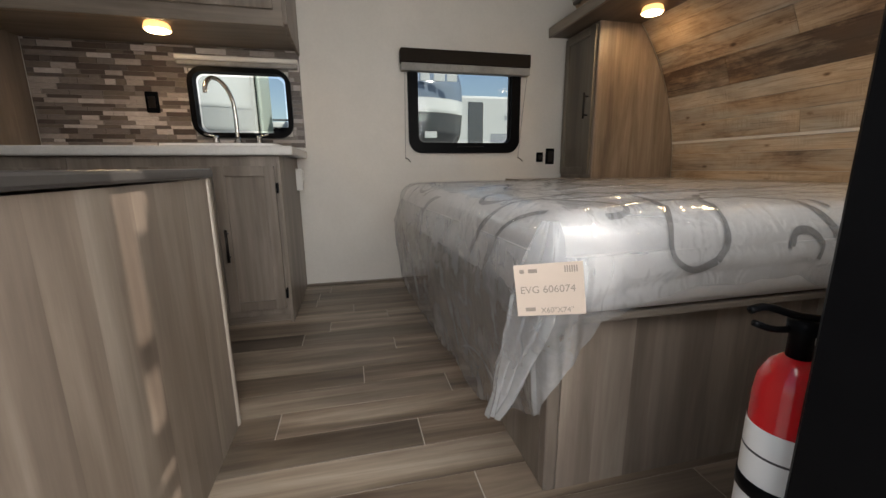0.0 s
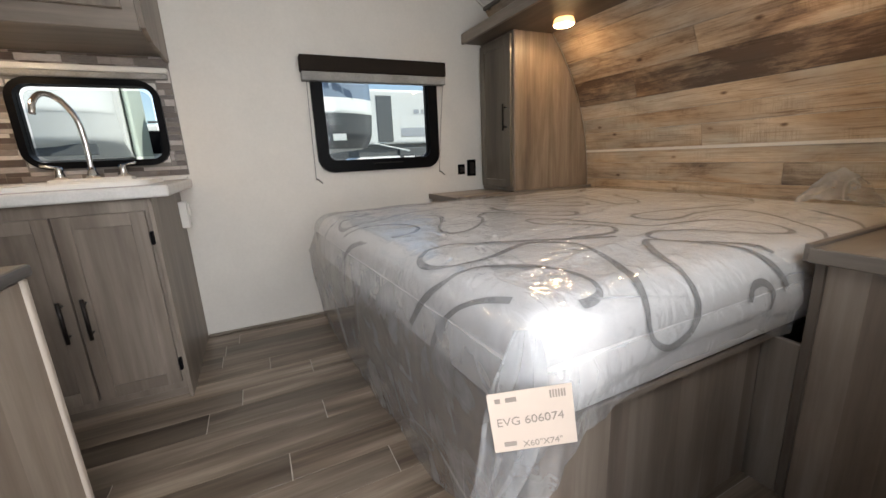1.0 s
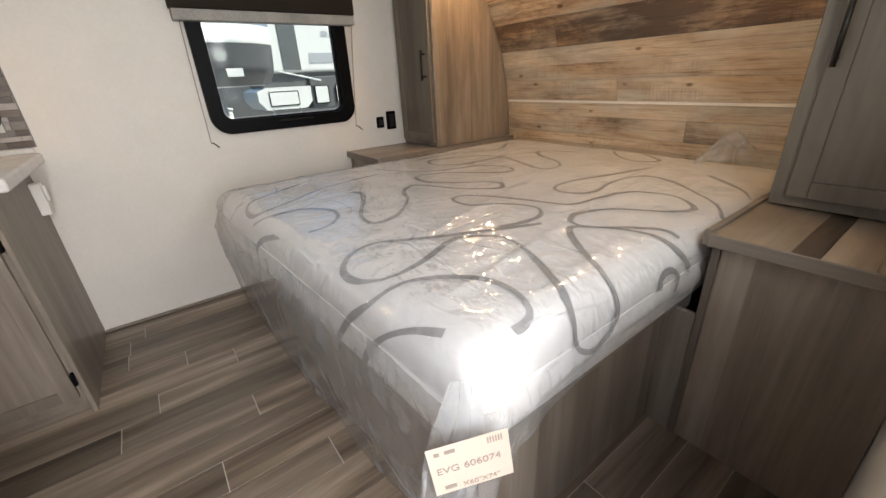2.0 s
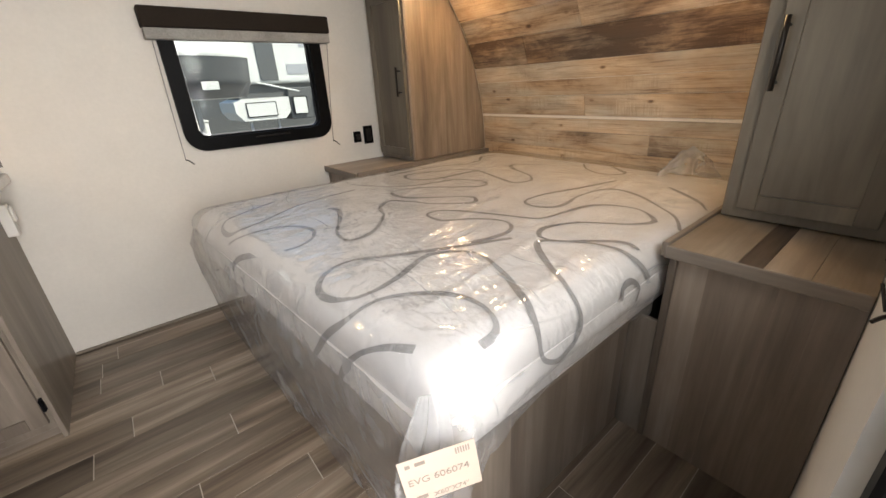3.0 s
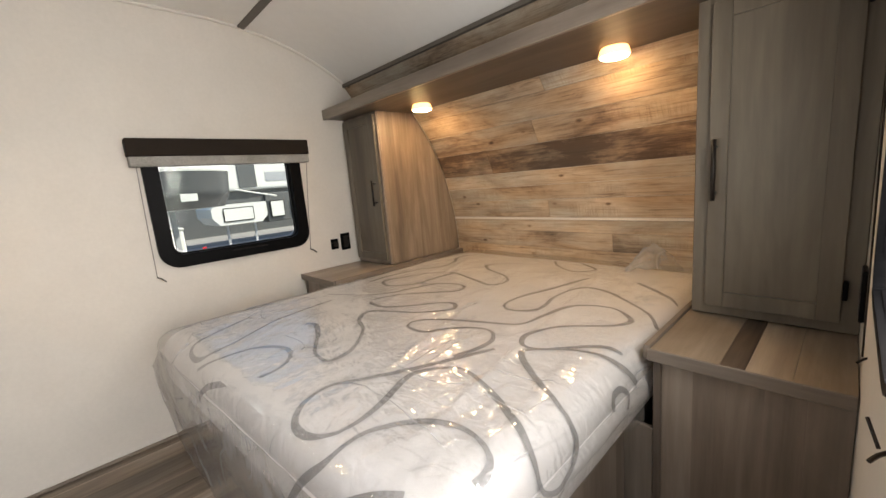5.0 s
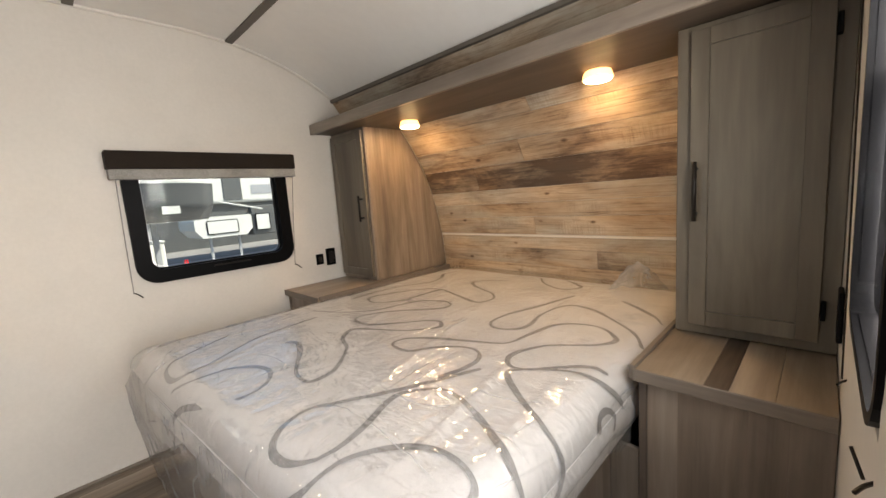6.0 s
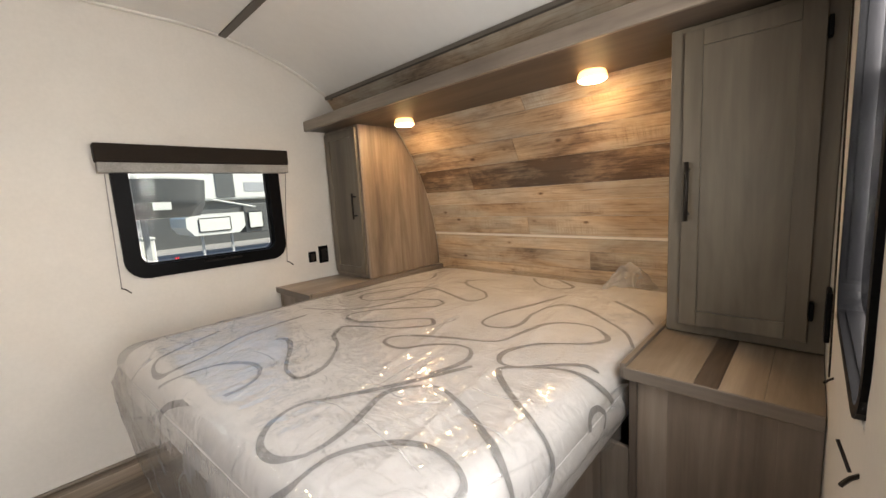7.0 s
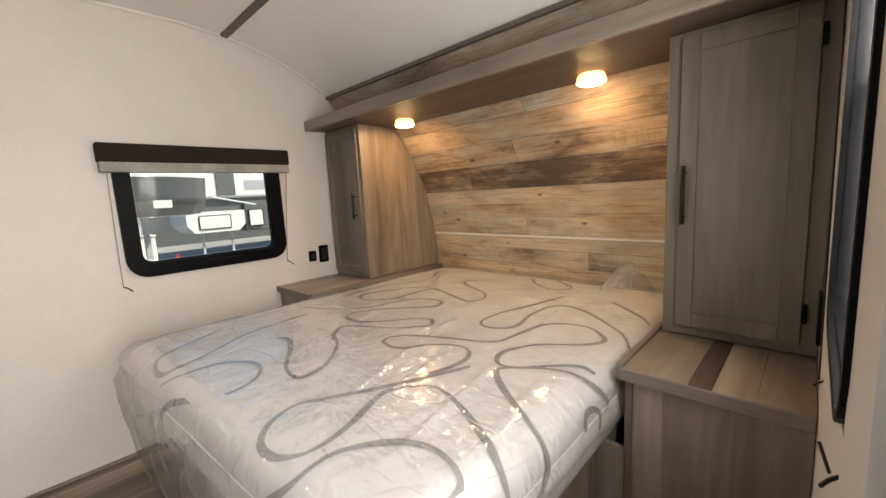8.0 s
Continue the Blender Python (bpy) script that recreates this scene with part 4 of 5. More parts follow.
def cover_sheet():
    """The film on top: a grid, finer where it rolls over the edges, with soft swells and a few tight straight pulls."""
    bm = bmesh.new()
    rr = MR + 0.007
    roll = [rr * (1 - math.cos(radians(11.25 * k))) for k in range(8)]
    nx, ny = 150, 126
    lx, ly = MX1 - MX0 + 0.012, MY1 - MY0 + 0.014
    us = roll + [rr + (lx - rr) * k / nx for k in range(nx + 1)]
    vs = roll + [rr + (ly - 2 * rr) * k / ny for k in range(ny + 1)] + [ly - e for e in roll[::-1]]
    g = {}
    for i, u in enumerate(us):
        for j, v in enumerate(vs):
            y = MY0 - 0.007 + v
            x = askew(MX0 - 0.007 + u, y)
            drop = 0.0
            for e in (u, v, ly - v):
                if e < rr:
                    drop = max(drop, rr - math.sqrt(max(0.0, rr * rr - (rr - e) ** 2)))
            w = 0.007 * abs(noise.noise((x * 3 + y * 5, y * 2 - x * 2, 2.0)))
            k = noise.noise((x * 2.0, y * 2.0, 8.0))
            w += 0.007 * max(0, k + 0.15) * abs(noise.noise((x * 9 + y * 16, y * 6 - x * 11, 5.0)))
            w += 0.004 * abs(noise.noise((x * 20 - y * 7, y * 24 + x * 6, 3.0)))
            for y0, tilt, wide, up in ((0.60, 0.16, 0.022, 0.010), (0.47, 0.14, 0.02, 0.007), (0.86, 0.30, 0.018, 0.006), (1.22, 0.34, 0.018, 0.005)):
                w += up * max(0, 1 - abs((y - y0) - tilt * (x - 1.1)) / wide) * min(1, abs(x - 0.8) * 4)
            g[i, j] = bm.verts.new((x, y, mat_z(x, y) + 0.006 + w * (1 - drop / rr) - drop))
    for i in range(len(us) - 1):
        for j in range(len(vs) - 1):
            bm.faces.new((g[i, j], g[i + 1, j], g[i + 1, j + 1], g[i, j + 1]))
    return bm


part("top_sheet", cover_sheet(), M_WRAP, wrap, "clear crinkled film", smooth=True)


def skirt(near_side):
    """Hangs down in folds from the foot round the corner, or from the near side."""
    bm = bmesh.new()
    path = [(MX0 - 0.010, 2.20), (foot_x(1.6) - 0.008, 1.6), (foot_x(0.9) - 0.008, 0.9), (foot_x(0.52) - 0.008, 0.52), (0.790, MY0 + 0.008), (0.85, MY0 - 0.010), (0.95, MY0 - 0.010), (1.25, MY0 - 0.009), (1.53, MY0 - 0.009)]
    line = smooth_line([(a, b, 0) for a, b in path], 36)
    nv = 30
    prev = None
    n = len(line)
    for i, p in enumerate(line):
        if near_side != (i >= 36 * 5) and not (near_side and i == 36 * 5 - 1):
            continue
        d = line[min(i + 1, n - 1)] - line[max(i - 1, 0)]
        out = Vector((d.y, -d.x, 0)).normalized()
        foot = p.y > 0.44
        if foot:
            low = 0.025 + 0.02 * noise.noise((p.y * 5, 0, 3))
            if p.y < 0.80:
                low += 0.19 * (0.80 - p.y) / 0.36
        else:
            q = p.x - 0.775
            low = 0.435 + 0.065 * min(1, max(0, q - 0.08) / 0.25) + 0.005 * math.sin(q * 11) - 0.05 * min(1, max(0, q - 0.6) / 0.1)
            if q < 0.10:
                low = 0.22 + (0.437 - 0.22) * (max(q, 0) / 0.10) ** 0.6
        col = []
        # past the mattress's far edge the sheet stands a little lower
        top = MZ1 - MR - 0.001 if p.y < MY1 else MZ1 - MR - 0.001 - 0.5 * (p.y - MY1)
        corner = math.exp(-((p.x - 0.78) ** 2 + (p.y - MY0) ** 2) / 0.012)
        for k in range(nv + 1):
            v = k / nv
            z = top + (low - top) * v
            u = i * 0.028
            f = ((0.012 if foot else 0.005) + 0.012 * corner) * noise.noise((u * 2.2, z * 1.4, 1.0)) * min(1, v * 3)
            f += (0.0045 if foot else 0.0022) * abs(noise.noise((u * 3.2 + z * 5, z * 4 - u * 1.6, 4.0)))
            f += (0.006 * abs(noise.noise((u * 5.0 - z * 7, z * 6 + u, 6.0))) if foot and z < 0.45 else 0.0)
            tuck = -0.05 * max(0, (MZ0 - z) / MZ0) if foot else -0.02 * max(0, (MZ0 - z) / 0.2)
            bulge = 0.012 * math.sin(math.pi * min(1, v * 1.6)) if not foot else 0.008 * min(1, v * 4)
            q = p + out * (f + tuck + bulge + 0.018 * corner)
            col.append(bm.verts.new((q.x, q.y, z + 0.008 * v * noise.noise((u * 4, v * 2, 9)))))
        if prev:
            for a, b, c, e in zip(prev, prev[1:], col, col[1:]):
                bm.faces.new((a, b, e, c))
        prev = col
    bmesh.ops.recalc_face_normals(bm, faces=bm.faces)
    return bm


part("hanging_skirt", skirt(False), M_SKIRT, wrap, "cloudy hanging film", smooth=True)
part("side_skirt", skirt(True), M_WRAP, wrap, "clear hanging film", smooth=True)


def crumple(cx, cy, cz, w, h, seed, turn):
    """A small crushed fold of film that stands up."""
    bm = bmesh.new()
    n = 22
    g = {}
    for i in range(n + 1):
        for j in range(n + 1):
            u, v = i / n - 0.5, j / n
            k = noise.noise_vector((u * 5 + seed, v * 4, seed))
            x, y = w * u * (1 - 0.45 * v), 0.10 * h * (k.x + math.sin(u * 17) * (1 - v))
            z = h * v * (1 - 1.6 * u * u) + 0.14 * h * k.z
            g[i, j] = bm.verts.new((cx + x * math.cos(turn) - y * math.sin(turn), cy + x * math.sin(turn) + y * math.cos(turn), cz + max(z, 0)))
    for i in range(n):
        for j in range(n):
            bm.faces.new((g[i, j], g[i + 1, j], g[i + 1, j + 1], g[i, j + 1]))
    return bm


part("crumpled_corner", crumple(2.31, 0.62, 0.668, 0.24, 0.12, 3.0, 1.9), M_SKIRT, wrap, smooth=True)


def gathered_tail():
    """The gathered corner of the film, pleated from the mattress corner down to a point."""
    bm = bmesh.new()
    nu, nv = 26, 30
    g = {}
    for j in range(nv + 1):
        v = j / nv
        wid = 0.035 + 0.10 * math.sin(math.pi * min(1, v * 0.95) ** 0.9) * (1 - 0.80 * v) - 0.05 * max(0, v - 0.7)
        z = 0.645 - 0.41 * v
        for i in range(nu + 1):
            u = i / nu - 0.5
            fold = 0.009 * math.sin(i * 0.8 + v * 2.0) * min(1, v * 2 + 0.1) + 0.01 * noise.noise((u * 8, v * 5, 7))
            along = wid * u
            x = 0.765 - 0.09 * v + along * 0.80 + fold * 0.5
            y = 0.402 + 0.045 * v * v - along * 0.45 - fold * 0.8 - 0.015 * math.sin(math.pi * v)
            g[i, j] = bm.verts.new((x, y, z - 0.03 * abs(u) * v))
    for i in range(nu):
        for j in range(nv):
            bm.faces.new((g[i, j], g[i + 1, j], g[i + 1, j + 1], g[i, j + 1]))
    return bm


part("gathered_corner", gathered_tail(), M_SKIRT, wrap, "cloudy pleated film", smooth=True)

# paper label inside the film at the corner
TAG = Matrix.Translation((0.750, 0.364, 0.524)) @ Matrix.Rotation(radians(-26), 4, "Z") @ Matrix.Rotation(radians(-7), 4, "Y")
tag = thing("paper_label", (0.760, 0.362, 0.47), "buff paper size label tucked under the plastic wrapping", "label")
bm = boxm(-0.060, 0.060, 0.0, 0.0008, -0.045, 0.052)
bmesh.ops.transform(bm, matrix=TAG, verts=bm.verts)
part("sheet", bm, M_TAG, tag)


def lettering(text, size, x, z, parent, m, mat):
    cu = bpy.data.curves.new("lettering", "FONT")
    cu.body, cu.size, cu.extrude = text, size, 0.0002
    ob = bpy.data.objects.new("lettering", cu)
    me = bpy.data.meshes.new_from_object(ob)
    bpy.data.objects.remove(ob)
    bm = bmesh.new()
    bm.from_mesh(me)
    bpy.data.meshes.remove(me)
    bmesh.ops.transform(bm, matrix=m @ Matrix.Translation((x, -0.0007, z)) @ Matrix.Rotation(radians(90), 4, "X"), verts=bm.verts)
    return part("lettering", bm, mat, parent)


lettering("EVG 606074", 0.019, -0.052, -0.002, tag, TAG, M_PRINT)
lettering('X60"X74"', 0.014, -0.018, -0.040, tag, TAG, M_PRINT)
for x, w, z in ((-0.05, 0.008, 0.036), (-0.035, 0.016, 0.036), (-0.045, 0.018, -0.036)):
    bm = boxm(x, x + w, -0.0009, -0.0002, z, z + 0.007)
    bmesh.ops.transform(bm, matrix=TAG, verts=bm.verts)
    part("printed_bar", bm, M_PRINT, tag)
for k in range(6):
    bm = boxm(0.028 + 0.004 * k, 0.0302 + 0.004 * k, -0.0009, -0.0002, 0.034, 0.046)
    bmesh.ops.transform(bm, matrix=TAG, verts=bm.verts)
    part("printed_bar", bm, M_PRINT, tag)


# ---- front cabinets, nightstands, header ----
def nightstand(y0, y1, x0, x1, label):
    t = thing("nightstand", ((x0 + x1) / 2, (y0 + y1) / 2, 0.0), label, "nightstand", "nightstands")
    n = 5
    for k in range(n):
        a, b = y0 + 0.002 + (y1 - y0 - 0.026) * k / n, y0 + 0.002 + (y1 - y0 - 0.026) * (k + 1) / n
        part("front_board", boxm(x0 + 0.02, x0 + 0.036, a, b - 0.0001, 0.0, 0.628), M_BOARD, t)
    part("stile", boxm(x0 + 0.014, x0 + 0.036, y1 - 0.0235, y1 - 0.004, 0.0, 0.628, 0.002), M_CAB, t)
    part("side_panel", boxm(x0 + 0.0365, x1, y1 - 0.02 if y0 < 1 else y0 + 0.004, y1 - 0.004 if y0 < 1 else y0 + 0.02, 0.0, 0.628, 0.002), M_CAB, t)
    ys = [y0 + 0.002, y0 + 0.097, y0 + 0.178, y0 + 0.226, y1] if y0 < 1 else [y0, y1]
    for k, (a, b) in enumerate(zip(ys, ys[1:])):
        part("top_board", boxm(x0, x1, a + 0.0002, b - 0.0002, 0.632, 0.660, 0.001), M_TOPS_DARK if k == 2 else M_TOPS, t)
    part("bed_side_lip", boxm(x0 + 0.001, x1, y1 + 0.0005 if y0 < 1 else y0 - 0.016, y1 + 0.016 if y0 < 1 else y0 - 0.0005, 0.628, 0.668, 0.002), M_CABX, t)
    part("edge_band", boxm(x0 - 0.006, x0 - 0.0005, y0 + 0.002, y1 + 0.004, 0.628, 0.662, 0.002), M_CABY, t)
    return t


M_TOPS = wood("grey_brown_laminate_boards", (0.19, 0.15, 0.112), (0.28, 0.225, 0.172), (0.35, 0.29, 0.225), "x", 0.36, 9, 0.3)
M_TOPS_DARK = wood("dark_streaked_laminate_board", (0.05, 0.036, 0.026), (0.12, 0.09, 0.067), (0.27, 0.22, 0.17), "x", 0.36, 14, 0.1, 1.5)
near_stand = nightstand(NW, 0.380, 1.535, 2.44, "grey brown wood-grain nightstand beside the bed near the entry")
part("filler_panel", boxm(1.553, 1.569, 0.3765, 0.4545, 0.0, 0.421, 0.002), M_CAB, near_stand)
nightstand(1.905, W, 1.455, 2.44, "grey brown wood-grain nightstand between bed and far wall")


def curved_panel(y0, y1, xf, z0, z1, inset=0.0):
    """An upright board from a straight front edge back to the bent front wall."""
    bm = bmesh.new()
    pts = [(xf, z0)] + [(front_x(z0 + (z1 - z0) * k / 16) - inset, z0 + (z1 - z0) * k / 16) for k in range(17)] + [(xf, z1)]
    vs = [[bm.verts.new((x, y, z)) for x, z in pts] for y in (y0, y1)]
    bm.faces.new(vs[0])
    bm.faces.new(vs[1][::-1])
    n = len(pts)
    for k in range(n):
        bm.faces.new((vs[0][k], vs[1][k], vs[1][(k + 1) % n], vs[0][(k + 1) % n]))
    bmesh.ops.recalc_face_normals(bm, faces=bm.faces)
    return bm


SOF = 1.565
FP, NP = 1.945, 0.37
far = thing("wardrobe_cabinet", (2.1, 2.1, 0.662), "tall grey brown bedside wardrobe cabinet with curved back", "cabinet", "bedside wardrobes")
part("side_panel", curved_panel(FP, FP + 0.016, 1.875, 0.664, SOF - 0.002, 0.012), M_OAK, far, "warm oak-look side panel")
part("face_frame", boxm(1.862, 1.8745, FP - 0.001, W - 0.003, 0.664, SOF - 0.002, 0.002), M_CAB, far)
shaker(far, "x", FP + 0.012, W - 0.02, 0.69, 1.545, 1.862, -1, (FP + 0.045, 1.10), None, rail=0.045)
near = thing("wardrobe_cabinet", (2.1, 0.18, 0.662), "tall grey taupe bedside wardrobe cabinet over the nightstand", "cabinet", "bedside wardrobes")
part("side_panel", curved_panel(NP - 0.016, NP, 1.895, 0.664, SOF - 0.002, 0.012), M_OAK, near, "warm oak-look side panel")
part("face_frame", boxm(1.882, 1.8945, NW + 0.001, NP + 0.001, 0.664, SOF - 0.002, 0.002), M_DOOR, near)
shaker(near, "x", 0.042, 0.333, 0.695, 1.545, 1.882, -1, (0.316, 1.10), (0.036, (0.78, 1.47)), rail=0.045, hlen=0.17)

head = thing("header_shelf", (1.95, 1.15, SOF), "grey brown wood-grain header shelf above the bed head", "shelf")
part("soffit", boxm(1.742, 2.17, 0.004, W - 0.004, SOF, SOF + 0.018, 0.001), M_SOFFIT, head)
part("fascia", boxm(1.722, 1.7415, 0.004, W - 0.004, SOF - 0.004, SOF + 0.055, 0.003), M_CABY, head)
bm = bmesh.new()
q = [(2.03, 1.585), (1.895, 1.775), (1.91, 1.785), (2.045, 1.60)]
vs = [[bm.verts.new((x, y, z)) for x, z in q] for y in (0.004, W - 0.004)]
bm.faces.new(vs[0][::-1])
bm.faces.new(vs[1])
for k in range(4):
    bm.faces.new((vs[0][k], vs[0][(k + 1) % 4], vs[1][(k + 1) % 4], vs[1][k]))
bmesh.ops.recalc_face_normals(bm, faces=bm.faces)
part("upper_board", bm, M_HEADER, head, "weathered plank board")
part("trim_strip", boxm(1.885, 1.905, 0.004, W - 0.004, 1.765, 1.785, 0.002), M_RIB, head)
puck(2.02, 1.72, SOF - 0.0005, "lit round warm puck light under the header shelf")
puck(2.06, 0.68, SOF - 0.0005, "lit round warm puck light under the header shelf")

# plank headboard
hb = thing("headboard", (2.4, 1.15, 0.60), "weathered mixed-tone wood plank headboard wall", "headboard")
HBROWS = [0.58, 0.71, 0.805, 0.873, 0.887, 0.99, 1.07, 1.152, 1.289, 1.40, 1.506, SOF]
HBCUTS = {1: (0.86,), 4: (1.20,), 7: (1.53,), 8: (1.18,), 10: (1.05,)}
for k, (za, zb) in enumerate(zip(HBROWS, HBROWS[1:])):
    cuts = [0.372, *HBCUTS.get(k, ()), 1.944]
    for ya, yb in zip(cuts, cuts[1:]):
        bm = bmesh.new()
        g = 0.0008
        dep = 0.010 if k != 3 else 0.013
        cols = []
        for z in (za + g, (za + zb) / 2, zb - g):
            fx = front_x(z)
            cols.append([bm.verts.new((fx - d, yy, z)) for d in (0.001, dep) for yy in (ya + g, yb - g)])
        for a, b in zip(cols, cols[1:]):
            bm.faces.new((a[2], a[3], b[3], b[2]))
            bm.faces.new((a[0], a[2], b[2], b[0]))
            bm.faces.new((a[1], b[1], b[3], a[3]))
        bm.faces.new((cols[0][0], cols[0][1], cols[0][3], cols[0][2]))
        bm.faces.new((cols[2][0], cols[2][2], cols[2][3], cols[2][1]))
        bmesh.ops.recalc_face_normals(bm, faces=bm.faces)
        part("plank", bm, M_TRIM if k == 3 else M_PLANK_DARK if k in (0, 1, 7) else M_PLANK, hb)

# wall outlets by the far nightstand
o1 = thing("socket_outlet", (1.69, W, 0.76), "small black square socket on the wall", "outlet")
part("plate", boxm(1.668, 1.716, W - 0.012, W - 0.0005, 0.77, 0.835, 0.003, 2), M_BLACK, o1)
part("insert", boxm(1.680, 1.704, W - 0.016, W - 0.0125, 0.785, 0.82, 0.002), M_BRONZE, o1)
o2 = thing("socket_outlet", (1.77, W, 0.75), "black upright socket outlet on the wall", "outlet")
part("plate", boxm(1.738, 1.80, W - 0.012, W - 0.0005, 0.755, 0.862, 0.003, 2), M_BLACK, o2)
part("insert", boxm(1.752, 1.786, W - 0.016, W - 0.0125, 0.77, 0.845, 0.002), M_BRONZE, o2)
o3 = thing("socket_outlet", (1.75, 0.0, 0.8), "black socket outlet on the wall over the nightstand", "outlet")
part("plate", boxm(1.70, 1.77, NW + 0.0005, NW + 0.010, 0.755, 0.87, 0.003, 2), M_BLACK, o3)

# ---- fire extinguisher by the entry ----
EX, EY, EZ = 0.868, 0.043, 0.252
ext = thing("fire_extinguisher", (EX, EY, EZ), "red fire extinguisher with white label in wall bracket", "fire extinguisher")
part("cylinder", lathe(bmesh.new(), [(0.030, 0.0), (0.040, 0.006), (0.0415, 0.02), (0.0415, 0.30), (0.038, 0.325), (0.028, 0.345), (0.016, 0.355)], EX, EY, EZ, n=32), M_RED, ext, smooth=True)
part("label_band", lathe(bmesh.new(), [(0.0419, 0.05), (0.0421, 0.051), (0.0421, 0.255), (0.0419, 0.256)], EX, EY, EZ, n=32), M_WHITE, ext, "white printed label", smooth=True)
part("strap", lathe(bmesh.new(), [(0.0422, 0.150), (0.0436, 0.151), (0.0436, 0.172), (0.0422, 0.173)], EX, EY, EZ, n=32), M_BLACK, ext, smooth=True)
part("yellow_mark", boxm(EX - 0.004, EX + 0.026, EY - 0.0440, EY - 0.0345, EZ + 0.245, EZ + 0.257), M_YELLOW, ext)
for z in (0.215, 0.10):
    part("printed_bar", lathe(bmesh.new(), [(0.0422, z), (0.0424, z + 0.0005), (0.0424, z + 0.003), (0.0422, z + 0.0035)], EX, EY, EZ, n=32), M_INK, ext)
part("valve_neck", lathe(bmesh.new(), [(0.014, 0.352), (0.014, 0.385), (0.018, 0.39), (0.018, 0.405)], EX, EY, EZ, n=16), M_BLACK, ext, smooth=True)
part("lever", tube(bmesh.new(), smooth_line([(EX + 0.03, EY - 0.02, EZ + 0.41), (EX - 0.01, EY, EZ + 0.412), (EX - 0.05, EY + 0.012, EZ + 0.424), (EX - 0.072, EY + 0.016, EZ + 0.42)], 4), 0.005, 8), M_BLACK, ext, smooth=True)
part("lever", tube(bmesh.new(), smooth_line([(EX + 0.02, EY, EZ + 0.395), (EX - 0.03, EY + 0.01, EZ + 0.392), (EX - 0.062, EY + 0.016, EZ + 0.402)], 4), 0.0045, 8), M_BLACK, ext, smooth=True)
part("gauge", lathe(bmesh.new(), [(0.013, 0.0), (0.014, 0.006), (0.012, 0.010)], EX + 0.006, EY - 0.028, EZ + 0.385, "y", 16), M_WHITE, ext, smooth=True)
part("bracket", boxm(EX - 0.02, EX + 0.02, EY - 0.0665, EY - 0.0445, EZ + 0.06, EZ + 0.26, 0.003), M_BLACK, ext)
ext.scale = (0.82, 0.82, 0.82)

# ---- floor boards ----
fl = bpy.data.objects["floor"]
rows = range(-3, 20)
JOINT = {0: 0.30, 3: 0.57, 4: 0.165, 5: 0.42 - 0.62, 6: 0.42, 7: -0.06, 8: 0.56, 9: 0.17, 10: 0.28, 11: 0.56, 12: 0.39, 13: 0.19}
LEN = 0.91
meshes = {}
rng = random.Random(5)
for r in rows:
    y0 = 1.155 + 0.12 * (r - 7)
    y1 = y0 + 0.12
    y0, y1 = max(y0, 0.0), min(y1, W)
    if y1 - y0 < 0.01:
        continue
    x = JOINT.get(r, rng.uniform(0, LEN))
    while x > XR:
        x -= LEN
    while x < CX + CA:
        a, b = max(x, XR), min(x + LEN, CX + CA)
        key = (round(b - a, 3), round(y1 - y0, 3))
        if key not in meshes:
            bm = boxm(0.0016, key[0] - 0.0016, 0.0010, key[1] - 0.0010, -0.004, 0.0, 0.0005)
            me = bpy.data.meshes.new("floor_plank")
            bm.to_mesh(me)
            bm.free()
            me.materials.append(M_FLOOR)
            meshes[key] = me
        if b - a > 0.02:
            ob = new("plank", meshes[key])
            ob.parent = fl
            ob.location = (a, y0, 0.0)
        x += LEN

# ---- mosaic backsplash strips ----
bk = next(o for o in bpy.data.objects if o.name.startswith("backsplash"))
rng = random.Random(21)
z, row = 0.866, 0
fx0, fx1, fz0, fz1 = WINK[0] - 0.016, WINK[1] + 0.016, WINK[2] - 0.016, WINK[3] + 0.016
tiles = {}
while z < 1.395:
    h = rng.choice((0.018, 0.024, 0.030, 0.024))
    h = min(h, 1.398 - z)
    x = -1.158 - rng.uniform(0, 0.08)
    while x < 0.158:
        l = rng.choice((0.05, 0.08, 0.11, 0.15, 0.12))
        a, b = max(x, -1.158), min(x + l, 0.158)
        x += l
        spans = [(a, b)]
        if z + h > fz0 and z < fz1:
            spans = [(a, min(b, fx0)), (max(a, fx1), b)]
        for p, q in spans:
            if q - p < 0.012 or h < 0.008:
                continue
            key = (round(q - p, 3), round(h, 3))
            if key not in tiles:
                bm = boxm(0.0008, key[0] - 0.0008, -0.0045, 0.0, 0.0008, key[1] - 0.0008, 0.0012)
                me = bpy.data.meshes.new("mosaic_strip")
                bm.to_mesh(me)
                bm.free()
                me.materials.append(M_MOSAIC)
                tiles[key] = me
            ob = new("tile", tiles[key])
            ob.parent = bk
            ob.location = (p, W - 0.0045 + rng.uniform(-0.001, 0.0005), z)
    z += h


# ---- outside ----
tagged(part("ground", boxm(-80, 80, -60, 140, -0.95, -0.75), M_GROUND), "pale sunlit asphalt dealer lot", "ground", kind="structure")


